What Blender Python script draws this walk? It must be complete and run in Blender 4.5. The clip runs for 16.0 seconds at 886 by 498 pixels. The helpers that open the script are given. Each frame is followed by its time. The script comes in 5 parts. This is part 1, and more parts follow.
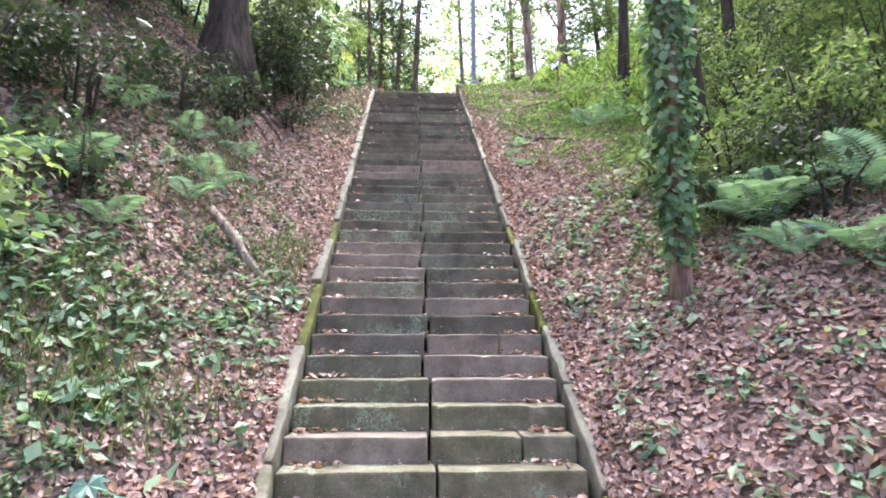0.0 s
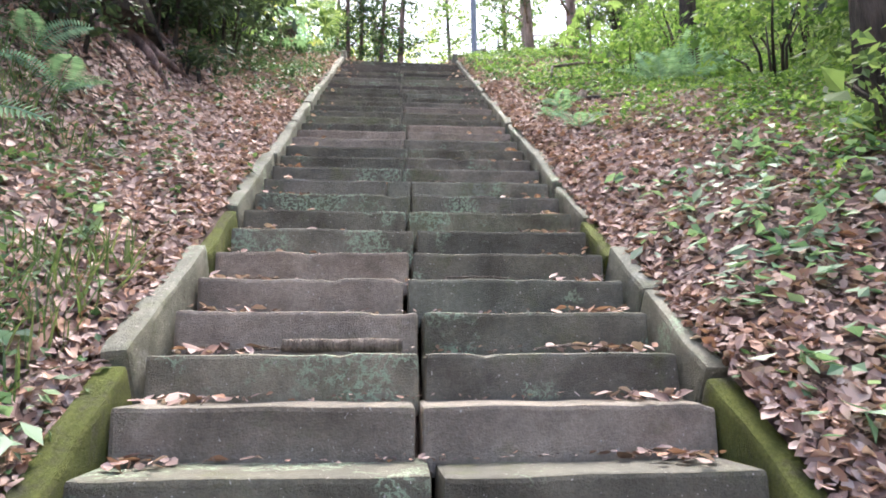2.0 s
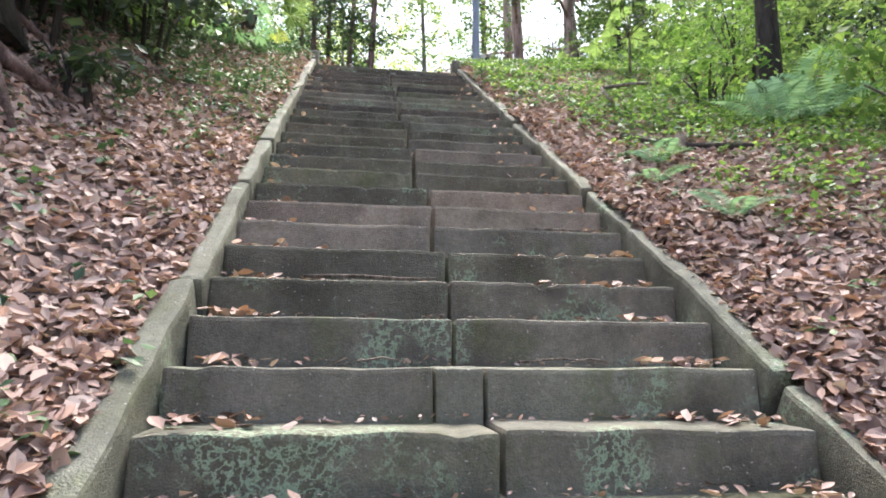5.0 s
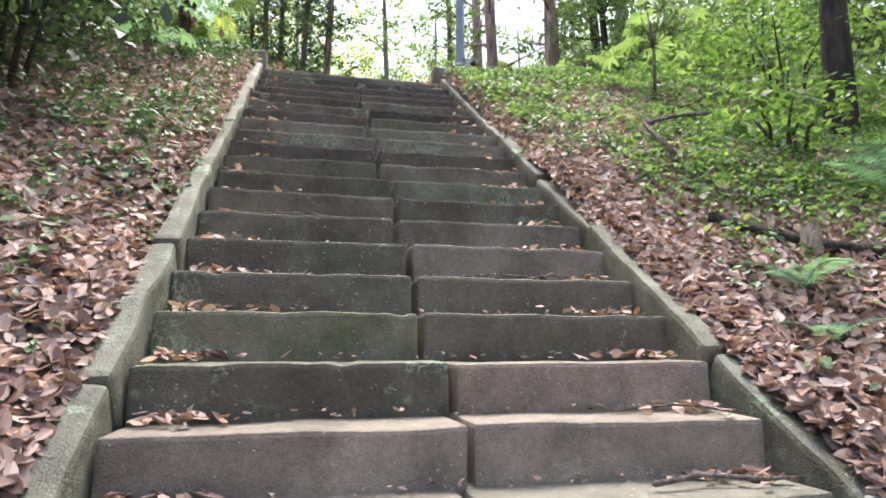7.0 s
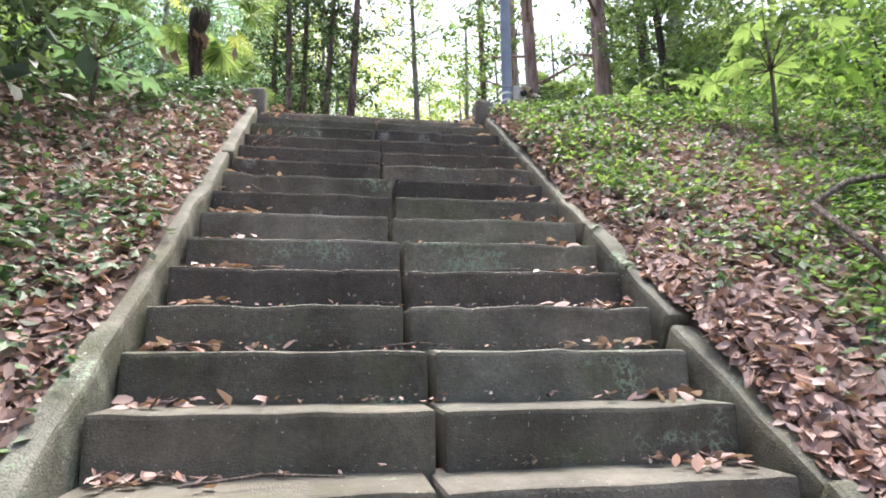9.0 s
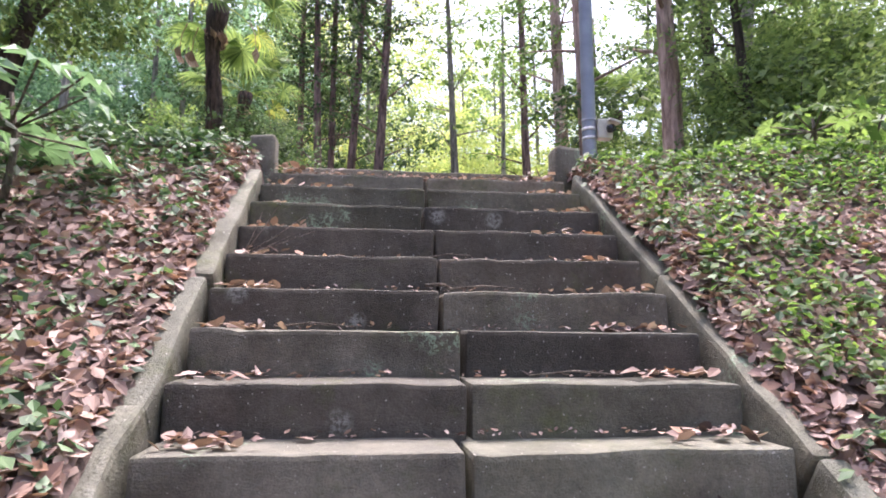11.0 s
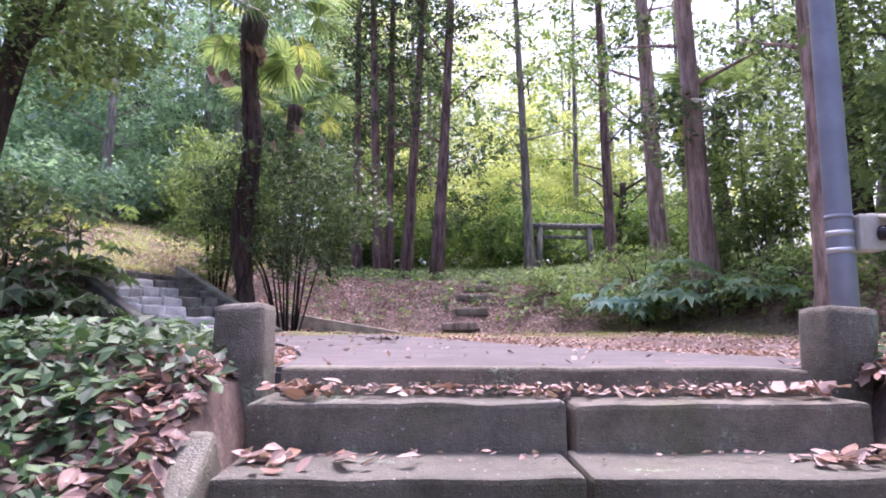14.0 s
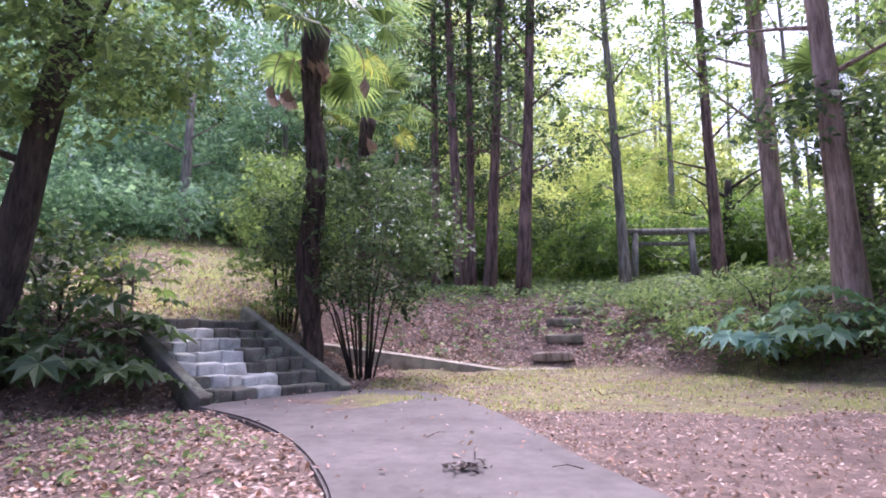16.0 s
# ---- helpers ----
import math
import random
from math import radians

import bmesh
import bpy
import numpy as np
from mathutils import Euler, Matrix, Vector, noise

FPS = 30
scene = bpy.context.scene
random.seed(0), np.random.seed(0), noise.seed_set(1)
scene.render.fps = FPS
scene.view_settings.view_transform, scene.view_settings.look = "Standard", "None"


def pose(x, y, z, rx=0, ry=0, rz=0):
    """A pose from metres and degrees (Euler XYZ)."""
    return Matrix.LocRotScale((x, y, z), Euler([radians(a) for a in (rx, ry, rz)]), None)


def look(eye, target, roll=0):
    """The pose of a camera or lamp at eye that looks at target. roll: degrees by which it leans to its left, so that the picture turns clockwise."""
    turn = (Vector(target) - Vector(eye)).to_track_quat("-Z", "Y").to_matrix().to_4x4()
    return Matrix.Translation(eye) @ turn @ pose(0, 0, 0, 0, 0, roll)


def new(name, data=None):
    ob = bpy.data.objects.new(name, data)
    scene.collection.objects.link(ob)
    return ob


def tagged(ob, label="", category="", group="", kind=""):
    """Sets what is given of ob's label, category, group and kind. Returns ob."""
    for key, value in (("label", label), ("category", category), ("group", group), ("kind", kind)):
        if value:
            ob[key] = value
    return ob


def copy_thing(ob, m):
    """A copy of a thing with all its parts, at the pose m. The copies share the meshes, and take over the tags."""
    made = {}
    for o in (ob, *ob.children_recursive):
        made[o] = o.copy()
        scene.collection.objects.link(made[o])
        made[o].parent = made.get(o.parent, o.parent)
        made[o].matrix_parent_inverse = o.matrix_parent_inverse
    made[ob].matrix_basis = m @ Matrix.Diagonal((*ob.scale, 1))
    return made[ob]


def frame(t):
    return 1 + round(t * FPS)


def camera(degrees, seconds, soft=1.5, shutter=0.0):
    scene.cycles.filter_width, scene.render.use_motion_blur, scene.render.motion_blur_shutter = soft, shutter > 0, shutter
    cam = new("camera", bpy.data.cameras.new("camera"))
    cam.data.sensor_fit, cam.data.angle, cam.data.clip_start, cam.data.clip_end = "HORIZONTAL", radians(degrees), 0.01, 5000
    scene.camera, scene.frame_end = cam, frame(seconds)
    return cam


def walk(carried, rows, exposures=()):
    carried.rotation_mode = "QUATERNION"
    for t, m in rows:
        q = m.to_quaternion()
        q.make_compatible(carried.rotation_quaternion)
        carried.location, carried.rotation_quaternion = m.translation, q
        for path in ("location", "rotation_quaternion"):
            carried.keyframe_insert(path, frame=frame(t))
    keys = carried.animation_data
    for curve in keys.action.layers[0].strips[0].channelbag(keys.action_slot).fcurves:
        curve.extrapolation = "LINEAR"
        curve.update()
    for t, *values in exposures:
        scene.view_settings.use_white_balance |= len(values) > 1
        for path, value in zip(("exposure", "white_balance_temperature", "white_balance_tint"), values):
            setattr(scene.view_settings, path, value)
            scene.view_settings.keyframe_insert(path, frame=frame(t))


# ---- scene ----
cam = camera(69.6, 16.0, 1.8)
PATH = [
    (0, (-0.173, 0.295, 1.451), (-0.062, 2.266, 1.774), 0.1),
    (0.5, (-0.159, 1.419, 1.556), (-0.019, 3.387, 1.888), 0.0),
    (1, (-0.143, 2.48, 1.625), (0.004, 4.444, 1.973), 0.1),
    (1.5, (-0.159, 3.456, 1.746), (-0.004, 5.417, 2.106), 0.3),
    (2, (-0.102, 4.218, 2.063), (0.056, 6.172, 2.459), -0.4),
    (2.5, (-0.223, 4.586, 2.268), (-0.084, 6.535, 2.696), 0.4),
    (3, (-0.304, 4.95, 2.527), (-0.14, 6.901, 2.934), -0.2),
    (3.5, (-0.315, 5.333, 2.775), (-0.11, 7.281, 3.177), -0.6),
    (3.7, (-0.303, 5.48, 2.862), (-0.087, 7.428, 3.259), -0.6),
    (5.8, (-0.48, 7.103, 3.851), (-0.129, 9.041, 4.201), -0.0),
    (6, (-0.455, 7.298, 3.992), (-0.084, 9.234, 4.327), -0.2),
    (6.5, (-0.475, 7.62, 4.287), (-0.08, 9.549, 4.638), -0.2),
    (7, (-0.472, 7.966, 4.514), (-0.05, 9.892, 4.845), -0.1),
    (7.5, (-0.454, 8.355, 4.755), (-0.029, 10.281, 5.087), -0.3),
    (8, (-0.416, 8.734, 4.991), (-0.013, 10.663, 5.328), -0.5),
    (8.5, (-0.337, 9.099, 5.256), (0.029, 11.035, 5.597), -0.8),
    (9, (-0.296, 9.474, 5.538), (0.029, 11.417, 5.885), -0.5),
    (9.2, (-0.315, 9.597, 5.629), (-0.015, 11.542, 5.984), -0.3),
    (11.3, (-0.349, 11.076, 6.771), (-0.126, 13.042, 7.062), 0.3),
    (11.5, (-0.358, 11.229, 6.874), (-0.144, 13.196, 7.166), 0.3),
    (12, (-0.365, 11.553, 7.099), (-0.155, 13.521, 7.39), 0.1),
    (12.5, (-0.395, 11.895, 7.291), (-0.204, 13.866, 7.573), 0.1),
    (13, (-0.394, 12.262, 7.506), (-0.242, 14.237, 7.783), -0.1),
    (13.5, (-0.387, 12.62, 7.727), (-0.283, 14.599, 7.996), -0.1),
    (14, (-0.413, 12.936, 7.927), (-0.371, 14.918, 8.191), 0.2),
    (14.5, (-0.42, 13.293, 8.141), (-0.42, 15.278, 8.392), -0.0),
    (15, (-0.485, 13.599, 8.347), (-0.539, 15.582, 8.603), 0.3),
    (15.5, (-0.524, 13.923, 8.54), (-0.657, 15.903, 8.788), 0.2),
    (16, (-0.481, 14.234, 8.715), (-0.697, 16.207, 8.964), -0.4),
]
walk(cam, [(t, look(eye, target, roll)) for t, eye, target, roll in PATH], [(0, 2.0, 6100, 16), (1.5, 1.97, 6150, 13), (3.5, 1.8, 6200, 8), (9.0, 1.72, 6200, 12), (12.0, 1.72, 6000, 27), (13.5, 1.68, 5800, 36), (14.5, 1.46, 5700, 38), (16.0, 1.47, 5650, 33)])

# ---- light ----
SUN_UP, SUN_ROUND = radians(70), radians(20)
world = bpy.data.worlds.new("world")
scene.world = world
world.use_nodes = True
wn = world.node_tree
sky = wn.nodes.new("ShaderNodeTexSky")
sky.sky_type = "NISHITA"
sky.sun_disc = False
sky.sun_elevation, sky.sun_rotation = SUN_UP, SUN_ROUND
sky.air_density, sky.dust_density, sky.ozone_density = 1.0, 6.0, 0.6
wn.nodes["Background"].inputs["Strength"].default_value = 0.15
wn.links.new(sky.outputs[0], wn.nodes["Background"].inputs["Color"])
sun = new("sun", bpy.data.lights.new("sun", "SUN"))
sun.data.energy, sun.data.angle, sun.data.color = 1.5, radians(25), (1.0, 0.95, 0.88)
sun.matrix_world = look((0, 0, 40), (-math.sin(SUN_ROUND) * math.cos(SUN_UP) * 10, -math.cos(SUN_ROUND) * math.cos(SUN_UP) * 10, 40 - 10 * math.sin(SUN_UP)))

# ---- materials ----
def mat_new(name):
    m = bpy.data.materials.new(name)
    m.use_nodes = True
    nt = m.node_tree
    return m, nt, nt.nodes["Principled BSDF"]


def node(nt, kind, **values):
    n = nt.nodes.new(kind)
    for k, v in values.items():
        if k in n.inputs:
            n.inputs[k].default_value = v
    return n


def noise_node(nt, scale, detail=4.0, rough=0.6, vec=None):
    n = node(nt, "ShaderNodeTexNoise", Scale=scale, Detail=detail, Roughness=rough)
    if vec is None:
        vec = nt.nodes.new("ShaderNodeNewGeometry").outputs["Position"]
    nt.links.new(vec, n.inputs["Vector"])
    return n.outputs["Fac"]


def ramp(nt, fac, stops):
    r = nt.nodes.new("ShaderNodeValToRGB")
    while len(r.color_ramp.elements) < len(stops):
        r.color_ramp.elements.new(0.5)
    for e, (p, c) in zip(r.color_ramp.elements, stops):
        e.position, e.color = p, (*c, 1) if len(c) == 3 else c
    nt.links.new(fac, r.inputs[0])
    return r.outputs[0]


def mix(nt, fac, a, b, blend="MIX"):
    n = nt.nodes.new("ShaderNodeMix")
    n.data_type, n.blend_type = "RGBA", blend
    for s, v in ((0, fac), (6, a), (7, b)):
        if isinstance(v, (int, float)):
            n.inputs[s].default_value = v
        elif isinstance(v, tuple):
            n.inputs[s].default_value = (*v, 1)
        else:
            nt.links.new(v, n.inputs[s])
    return n.outputs[2]


def bump(nt, bsdf, height, strength=0.4, distance=0.02):
    b = node(nt, "ShaderNodeBump", Strength=strength, Distance=distance)
    nt.links.new(height, b.inputs["Height"])
    nt.links.new(b.outputs[0], bsdf.inputs["Normal"])


def grey(v):
    return (v, v, v)


def leaf_mat(name, colours, glow=0.35, rough=0.5):
    """Leaves: colours spread over the single leaves, part of the light passes through."""
    m, nt, b = mat_new(name)
    geo = nt.nodes.new("ShaderNodeNewGeometry")
    stops = [(i / max(1, len(colours) - 1), c) for i, c in enumerate(colours)]
    col = ramp(nt, geo.outputs["Random Per Island"], stops)
    col = mix(nt, 0.35, col, ramp(nt, noise_node(nt, 3.0, 3), [(0.3, grey(0.45)), (0.7, grey(1.0))]), "MULTIPLY")
    if glow > 0.2:
        soft = node(nt, "ShaderNodeHueSaturation", Saturation=0.82)
        nt.links.new(col, soft.inputs["Color"])
        col = soft.outputs[0]
    nt.links.new(col, b.inputs["Base Color"])
    b.inputs["Roughness"].default_value = rough
    if glow > 0:
        tr = nt.nodes.new("ShaderNodeBsdfTranslucent")
        nt.links.new(mix(nt, 1.0, col, (1.5, 1.5, 1.0), "MULTIPLY"), tr.inputs["Color"])
        ms = node(nt, "ShaderNodeMixShader")
        ms.inputs[0].default_value = glow
        nt.links.new(b.outputs[0], ms.inputs[1])
        nt.links.new(tr.outputs[0], ms.inputs[2])
        nt.links.new(ms.outputs[0], nt.nodes["Material Output"].inputs["Surface"])
    return m


def stone_mat(name, base, moss, lichen, light=1.0, skylit_film=0.0, rosettes=0.0):
    """Old stone: mottled and streaked, with moss, lacy lichen, pale specks and a grey weathered coat on top that has
    skylight painted in.
    """
    m, nt, b = mat_new(name)
    info = nt.nodes.new("ShaderNodeObjectInfo")
    pos = nt.nodes.new("ShaderNodeNewGeometry")
    lo = tuple(c * 0.62 * light for c in base)
    hi = tuple(c * 1.32 * light for c in base)
    col = ramp(nt, noise_node(nt, 4.5, 6, 0.65), [(0.3, lo), (0.72, hi)])
    tone = ramp(nt, info.outputs["Random"], [(0.0, (0.82, 0.83, 0.82)), (0.5, grey(0.98)), (1.0, (1.14, 1.1, 1.06))])
    col = mix(nt, 1.0, col, tone, "MULTIPLY")
    col = mix(nt, 0.6, col, ramp(nt, noise_node(nt, 55, 5, 0.7), [(0.35, grey(0.6)), (0.65, grey(1.1))]), "MULTIPLY")
    stains = ramp(nt, noise_node(nt, 2.2, 5, 0.6), [(0.36, (0.52, 0.5, 0.47)), (0.52, grey(1.0))])
    col = mix(nt, 0.75, col, stains, "MULTIPLY")
    # Upward faces go grey: weathering plus skylight painted into the colour, broken by noise.
    if skylit_film:
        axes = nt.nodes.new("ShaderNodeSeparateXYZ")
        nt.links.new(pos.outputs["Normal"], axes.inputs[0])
        level = ramp(nt, axes.outputs["Z"], [(0.6, grey(0)), (0.95, grey(skylit_film))])
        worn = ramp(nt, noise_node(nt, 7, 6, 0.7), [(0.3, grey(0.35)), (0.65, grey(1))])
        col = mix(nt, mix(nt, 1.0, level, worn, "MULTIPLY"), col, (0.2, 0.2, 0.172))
    if moss:
        mask = ramp(nt, noise_node(nt, 3.1, 7, 0.72), [(0.62 - moss * 0.3, grey(0)), (0.78 - moss * 0.2, grey(1))])
        green = ramp(nt, noise_node(nt, 30, 3), [(0.3, (0.055, 0.065, 0.022)), (0.7, (0.15, 0.165, 0.06))])
        col = mix(nt, mix(nt, 1.0, mask, grey(0.7), "MULTIPLY"), col, green)
    if lichen:
        lace = ramp(nt, noise_node(nt, 26, 3.0, 0.55), [(0.45, grey(0)), (0.485, grey(1)), (0.515, grey(1)), (0.55, grey(0))])
        dots = ramp(nt, noise_node(nt, 48, 2.0, 0.5), [(0.57, grey(0)), (0.63, grey(1))])
        spots = mix(nt, 0.8, lace, dots, "LIGHTEN")
        where = ramp(nt, noise_node(nt, 2.3, 4, 0.65), [(0.6 - lichen * 0.06, grey(0)), (0.66 - lichen * 0.06, grey(1))])
        spots = mix(nt, 1.0, spots, where, "MULTIPLY")
        col = mix(nt, mix(nt, 1.0, spots, grey(0.8), "MULTIPLY"), col, (0.34, 0.44, 0.3))
    if rosettes:
        disc = node(nt, "ShaderNodeTexVoronoi", Scale=3.4)
        nt.links.new(pos.outputs["Position"], disc.inputs["Vector"])
        ring = ramp(nt, disc.outputs["Distance"], [(0.1, grey(rosettes)), (0.2, grey(0))])
        edge = ramp(nt, noise_node(nt, 45, 4, 0.7), [(0.42, grey(0)), (0.55, grey(1))])
        col = mix(nt, mix(nt, 1.0, ring, edge, "MULTIPLY"), col, (0.42, 0.42, 0.39))
    specks = ramp(nt, noise_node(nt, 75, 1.0, 0.4), [(0.735, grey(0)), (0.76, grey(0.8))])
    col = mix(nt, specks, col, (0.5, 0.47, 0.43))
    nt.links.new(col, b.inputs["Base Color"])
    b.inputs["Roughness"].default_value = 0.85
    h = mix(nt, 0.5, noise_node(nt, 22, 8, 0.7), noise_node(nt, 140, 3, 0.6))
    bump(nt, b, h, 0.6, 0.035)
    return m


def bark_mat(name, dark, light, scale=9.0):
    m, nt, b = mat_new(name)
    pos = nt.nodes.new("ShaderNodeNewGeometry")
    mp = nt.nodes.new("ShaderNodeMapping")
    mp.inputs["Scale"].default_value = (1, 1, 0.16)
    nt.links.new(pos.outputs["Position"], mp.inputs["Vector"])
    f = noise_node(nt, scale, 6, 0.7, mp.outputs[0])
    col = ramp(nt, f, [(0.38, dark), (0.62, light)])
    col = mix(nt, 0.5, col, ramp(nt, noise_node(nt, 1.3, 3), [(0.35, grey(0.55)), (0.7, grey(1.15))]), "MULTIPLY")
    nt.links.new(col, b.inputs["Base Color"])
    b.inputs["Roughness"].default_value = 0.9
    bump(nt, b, f, 1.0, 0.09)
    return m


STONE = stone_mat("brown_grey_stone", (0.225, 0.203, 0.165), 0.3, 0.4, skylit_film=0.4)
STONE_DARK = stone_mat("dark_stone", (0.172, 0.158, 0.122), 0.25, 0.3, skylit_film=0.45)
STONE_BLACK = stone_mat("blackened_stone", (0.125, 0.108, 0.09), 0.16, 0.0, skylit_film=0.32, rosettes=0.6)
STONE_MOSS = stone_mat("mossy_stone", (0.25, 0.235, 0.165), 0.62, 0.7, skylit_film=0.3)
STONE_LICHEN = stone_mat("lichened_stone", (0.24, 0.222, 0.17), 0.35, 1.4, skylit_film=0.3)
STONE_PALE = stone_mat("pale_stone", (0.34, 0.285, 0.235), 0.12, 0.0, skylit_film=0.3)
STONE_GREEN = stone_mat("greenish_stone", (0.235, 0.228, 0.18), 0.3, 0.3, skylit_film=0.4, rosettes=0.4)
KERB = stone_mat("kerb_stone", (0.27, 0.268, 0.215), 0.35, 0.6, skylit_film=0.45, rosettes=0.5)
KERB_MOSS, nt, b = mat_new("moss_cushion")
c = ramp(nt, noise_node(nt, 5, 6, 0.65), [(0.34, (0.1, 0.095, 0.06)), (0.48, (0.13, 0.15, 0.03)), (0.7, (0.2, 0.23, 0.045))])
c = mix(nt, 0.6, c, ramp(nt, noise_node(nt, 90, 4, 0.75), [(0.3, grey(0.45)), (0.7, grey(1.2))]), "MULTIPLY")
nt.links.new(c, b.inputs["Base Color"])
b.inputs["Roughness"].default_value = 0.95
bump(nt, b, noise_node(nt, 70, 6, 0.75), 0.9, 0.03)
KERB_PALE = stone_mat("pale_concrete", (0.42, 0.39, 0.34), 0.05, 0.0)
POST = stone_mat("post_stone", (0.23, 0.21, 0.17), 0.3, 0.5)
WALLSTONE = stone_mat("step_rubble", (0.17, 0.16, 0.14), 0.2, 0.4)
LIMESTONE = stone_mat("whitened_rubble", (0.62, 0.63, 0.62), 0.1, 0.0)
BARK_CEDAR = bark_mat("cedar_bark", (0.085, 0.052, 0.046), (0.33, 0.215, 0.19))
BARK_PINK = bark_mat("pale_bark", (0.22, 0.145, 0.12), (0.6, 0.43, 0.37))
BARK_DARK = bark_mat("dark_bark", (0.025, 0.02, 0.017), (0.11, 0.085, 0.07))
BARK_GREY = bark_mat("grey_bark", (0.13, 0.115, 0.1), (0.4, 0.36, 0.31))
PALM_BARK = bark_mat("palm_fibre", (0.02, 0.013, 0.01), (0.13, 0.085, 0.07), 16)
TWIG = bark_mat("twig_wood", (0.1, 0.075, 0.06), (0.33, 0.27, 0.23), 20)
LOGWOOD = bark_mat("rotten_log", (0.2, 0.15, 0.12), (0.55, 0.45, 0.38), 8)
WEATHERED = bark_mat("weathered_timber", (0.12, 0.115, 0.1), (0.34, 0.34, 0.31), 12)
LITTER = leaf_mat("dry_leaves", [(0.09, 0.058, 0.05), (0.24, 0.155, 0.135), (0.39, 0.265, 0.235), (0.5, 0.355, 0.315), (0.58, 0.43, 0.385), (0.43, 0.24, 0.16), (0.28, 0.18, 0.16), (0.68, 0.55, 0.5)], 0.12, 0.7)
GREEN_LOW = leaf_mat("ivy_green", [(0.027, 0.068, 0.030), (0.054, 0.135, 0.041), (0.095, 0.203, 0.068), (0.149, 0.270, 0.081)], 0.25)
GREEN_BRIGHT = leaf_mat("bright_green", [(0.049, 0.119, 0.020), (0.085, 0.190, 0.024), (0.141, 0.270, 0.031), (0.212, 0.334, 0.048)], 0.55)
GREEN_YELLOW = leaf_mat("yellow_green", [(0.140, 0.240, 0.050), (0.260, 0.360, 0.070), (0.400, 0.450, 0.080), (0.520, 0.500, 0.090)], 0.55)
GREEN_DARK = leaf_mat("dark_green", [(0.032, 0.061, 0.027), (0.053, 0.104, 0.038), (0.087, 0.156, 0.053), (0.138, 0.225, 0.078)], 0.45, 0.4)
GREEN_MID = leaf_mat("mid_green", [(0.077, 0.150, 0.044), (0.136, 0.246, 0.062), (0.213, 0.334, 0.088), (0.329, 0.456, 0.124)], 0.5)
GREEN_BLUE = leaf_mat("blue_green", [(0.108, 0.234, 0.198), (0.180, 0.360, 0.288), (0.288, 0.504, 0.414)], 0.3, 0.4)
GREEN_TEAL = leaf_mat("teal_green", [(0.07, 0.16, 0.09), (0.12, 0.26, 0.14), (0.2, 0.37, 0.2), (0.3, 0.46, 0.27)], 0.35, 0.45)
GREEN_OLIVE = leaf_mat("olive_green", [(0.062, 0.116, 0.039), (0.116, 0.208, 0.058), (0.185, 0.293, 0.080), (0.277, 0.385, 0.108)], 0.5)
# GREEN_DARK scaled down, so the shade is in the leaf colour itself.
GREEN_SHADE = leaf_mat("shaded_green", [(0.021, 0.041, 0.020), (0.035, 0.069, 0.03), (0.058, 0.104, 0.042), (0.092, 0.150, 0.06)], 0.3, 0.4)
# Bluish conifer green, lightened to carry distance haze in its colour.
GREEN_PINE = leaf_mat("pine_green", [(0.101, 0.218, 0.143), (0.168, 0.336, 0.210), (0.286, 0.487, 0.319)], 0.5)
GREEN_IVY = leaf_mat("ivy_leaf_green", [(0.06, 0.15, 0.07), (0.13, 0.28, 0.13), (0.22, 0.42, 0.2), (0.34, 0.52, 0.28)], 0.4, 0.4)
# Light yellow-green with far haze and sunlight put into the leaf colour.
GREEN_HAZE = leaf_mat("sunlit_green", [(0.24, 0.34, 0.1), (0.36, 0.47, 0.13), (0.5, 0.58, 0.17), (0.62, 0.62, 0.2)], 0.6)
GRASS = leaf_mat("grass_blades", [(0.05, 0.11, 0.025), (0.1, 0.17, 0.04), (0.17, 0.22, 0.06)], 0.35)
DRY_FROND = leaf_mat("dead_frond", [(0.3, 0.2, 0.16), (0.45, 0.33, 0.27), (0.55, 0.43, 0.36)], 0.2, 0.8)
FERN = leaf_mat("fern_green", [(0.1, 0.22, 0.125), (0.17, 0.34, 0.2), (0.27, 0.46, 0.3)], 0.4)

# soil, with grass where the attribute says so
SOIL, nt, b = mat_new("forest_soil")
att = nt.nodes.new("ShaderNodeAttribute")
att.attribute_name = "grass"
soil = ramp(nt, noise_node(nt, 6, 8, 0.7), [(0.3, (0.075, 0.052, 0.042)), (0.55, (0.2, 0.142, 0.122)), (0.75, (0.36, 0.265, 0.235))])
soil = mix(nt, 0.6, soil, ramp(nt, noise_node(nt, 60, 4, 0.7), [(0.35, grey(0.5)), (0.65, grey(1.2))]), "MULTIPLY")
grassy = ramp(nt, noise_node(nt, 40, 4, 0.7), [(0.3, (0.1, 0.12, 0.035)), (0.5, (0.22, 0.24, 0.07)), (0.7, (0.36, 0.34, 0.12))])
gm = nt.nodes.new("ShaderNodeMath")
gm.operation = "MULTIPLY"
nt.links.new(att.outputs["Fac"], gm.inputs[0])
nt.links.new(ramp(nt, noise_node(nt, 2.2, 6, 0.7), [(0.36, grey(0)), (0.58, grey(1))]), gm.inputs[1])
nt.links.new(mix(nt, gm.outputs[0], soil, grassy), b.inputs["Base Color"])
b.inputs["Roughness"].default_value = 0.95
bump(nt, b, noise_node(nt, 45, 8, 0.75), 0.7, 0.03)

CONCRETE, nt, b = mat_new("worn_concrete")
c = ramp(nt, noise_node(nt, 1.7, 7, 0.65), [(0.3, (0.093, 0.08, 0.079)), (0.7, (0.168, 0.147, 0.146))])
c = mix(nt, 0.7, c, ramp(nt, noise_node(nt, 90, 4, 0.75), [(0.3, grey(0.65)), (0.7, grey(1.15))]), "MULTIPLY")
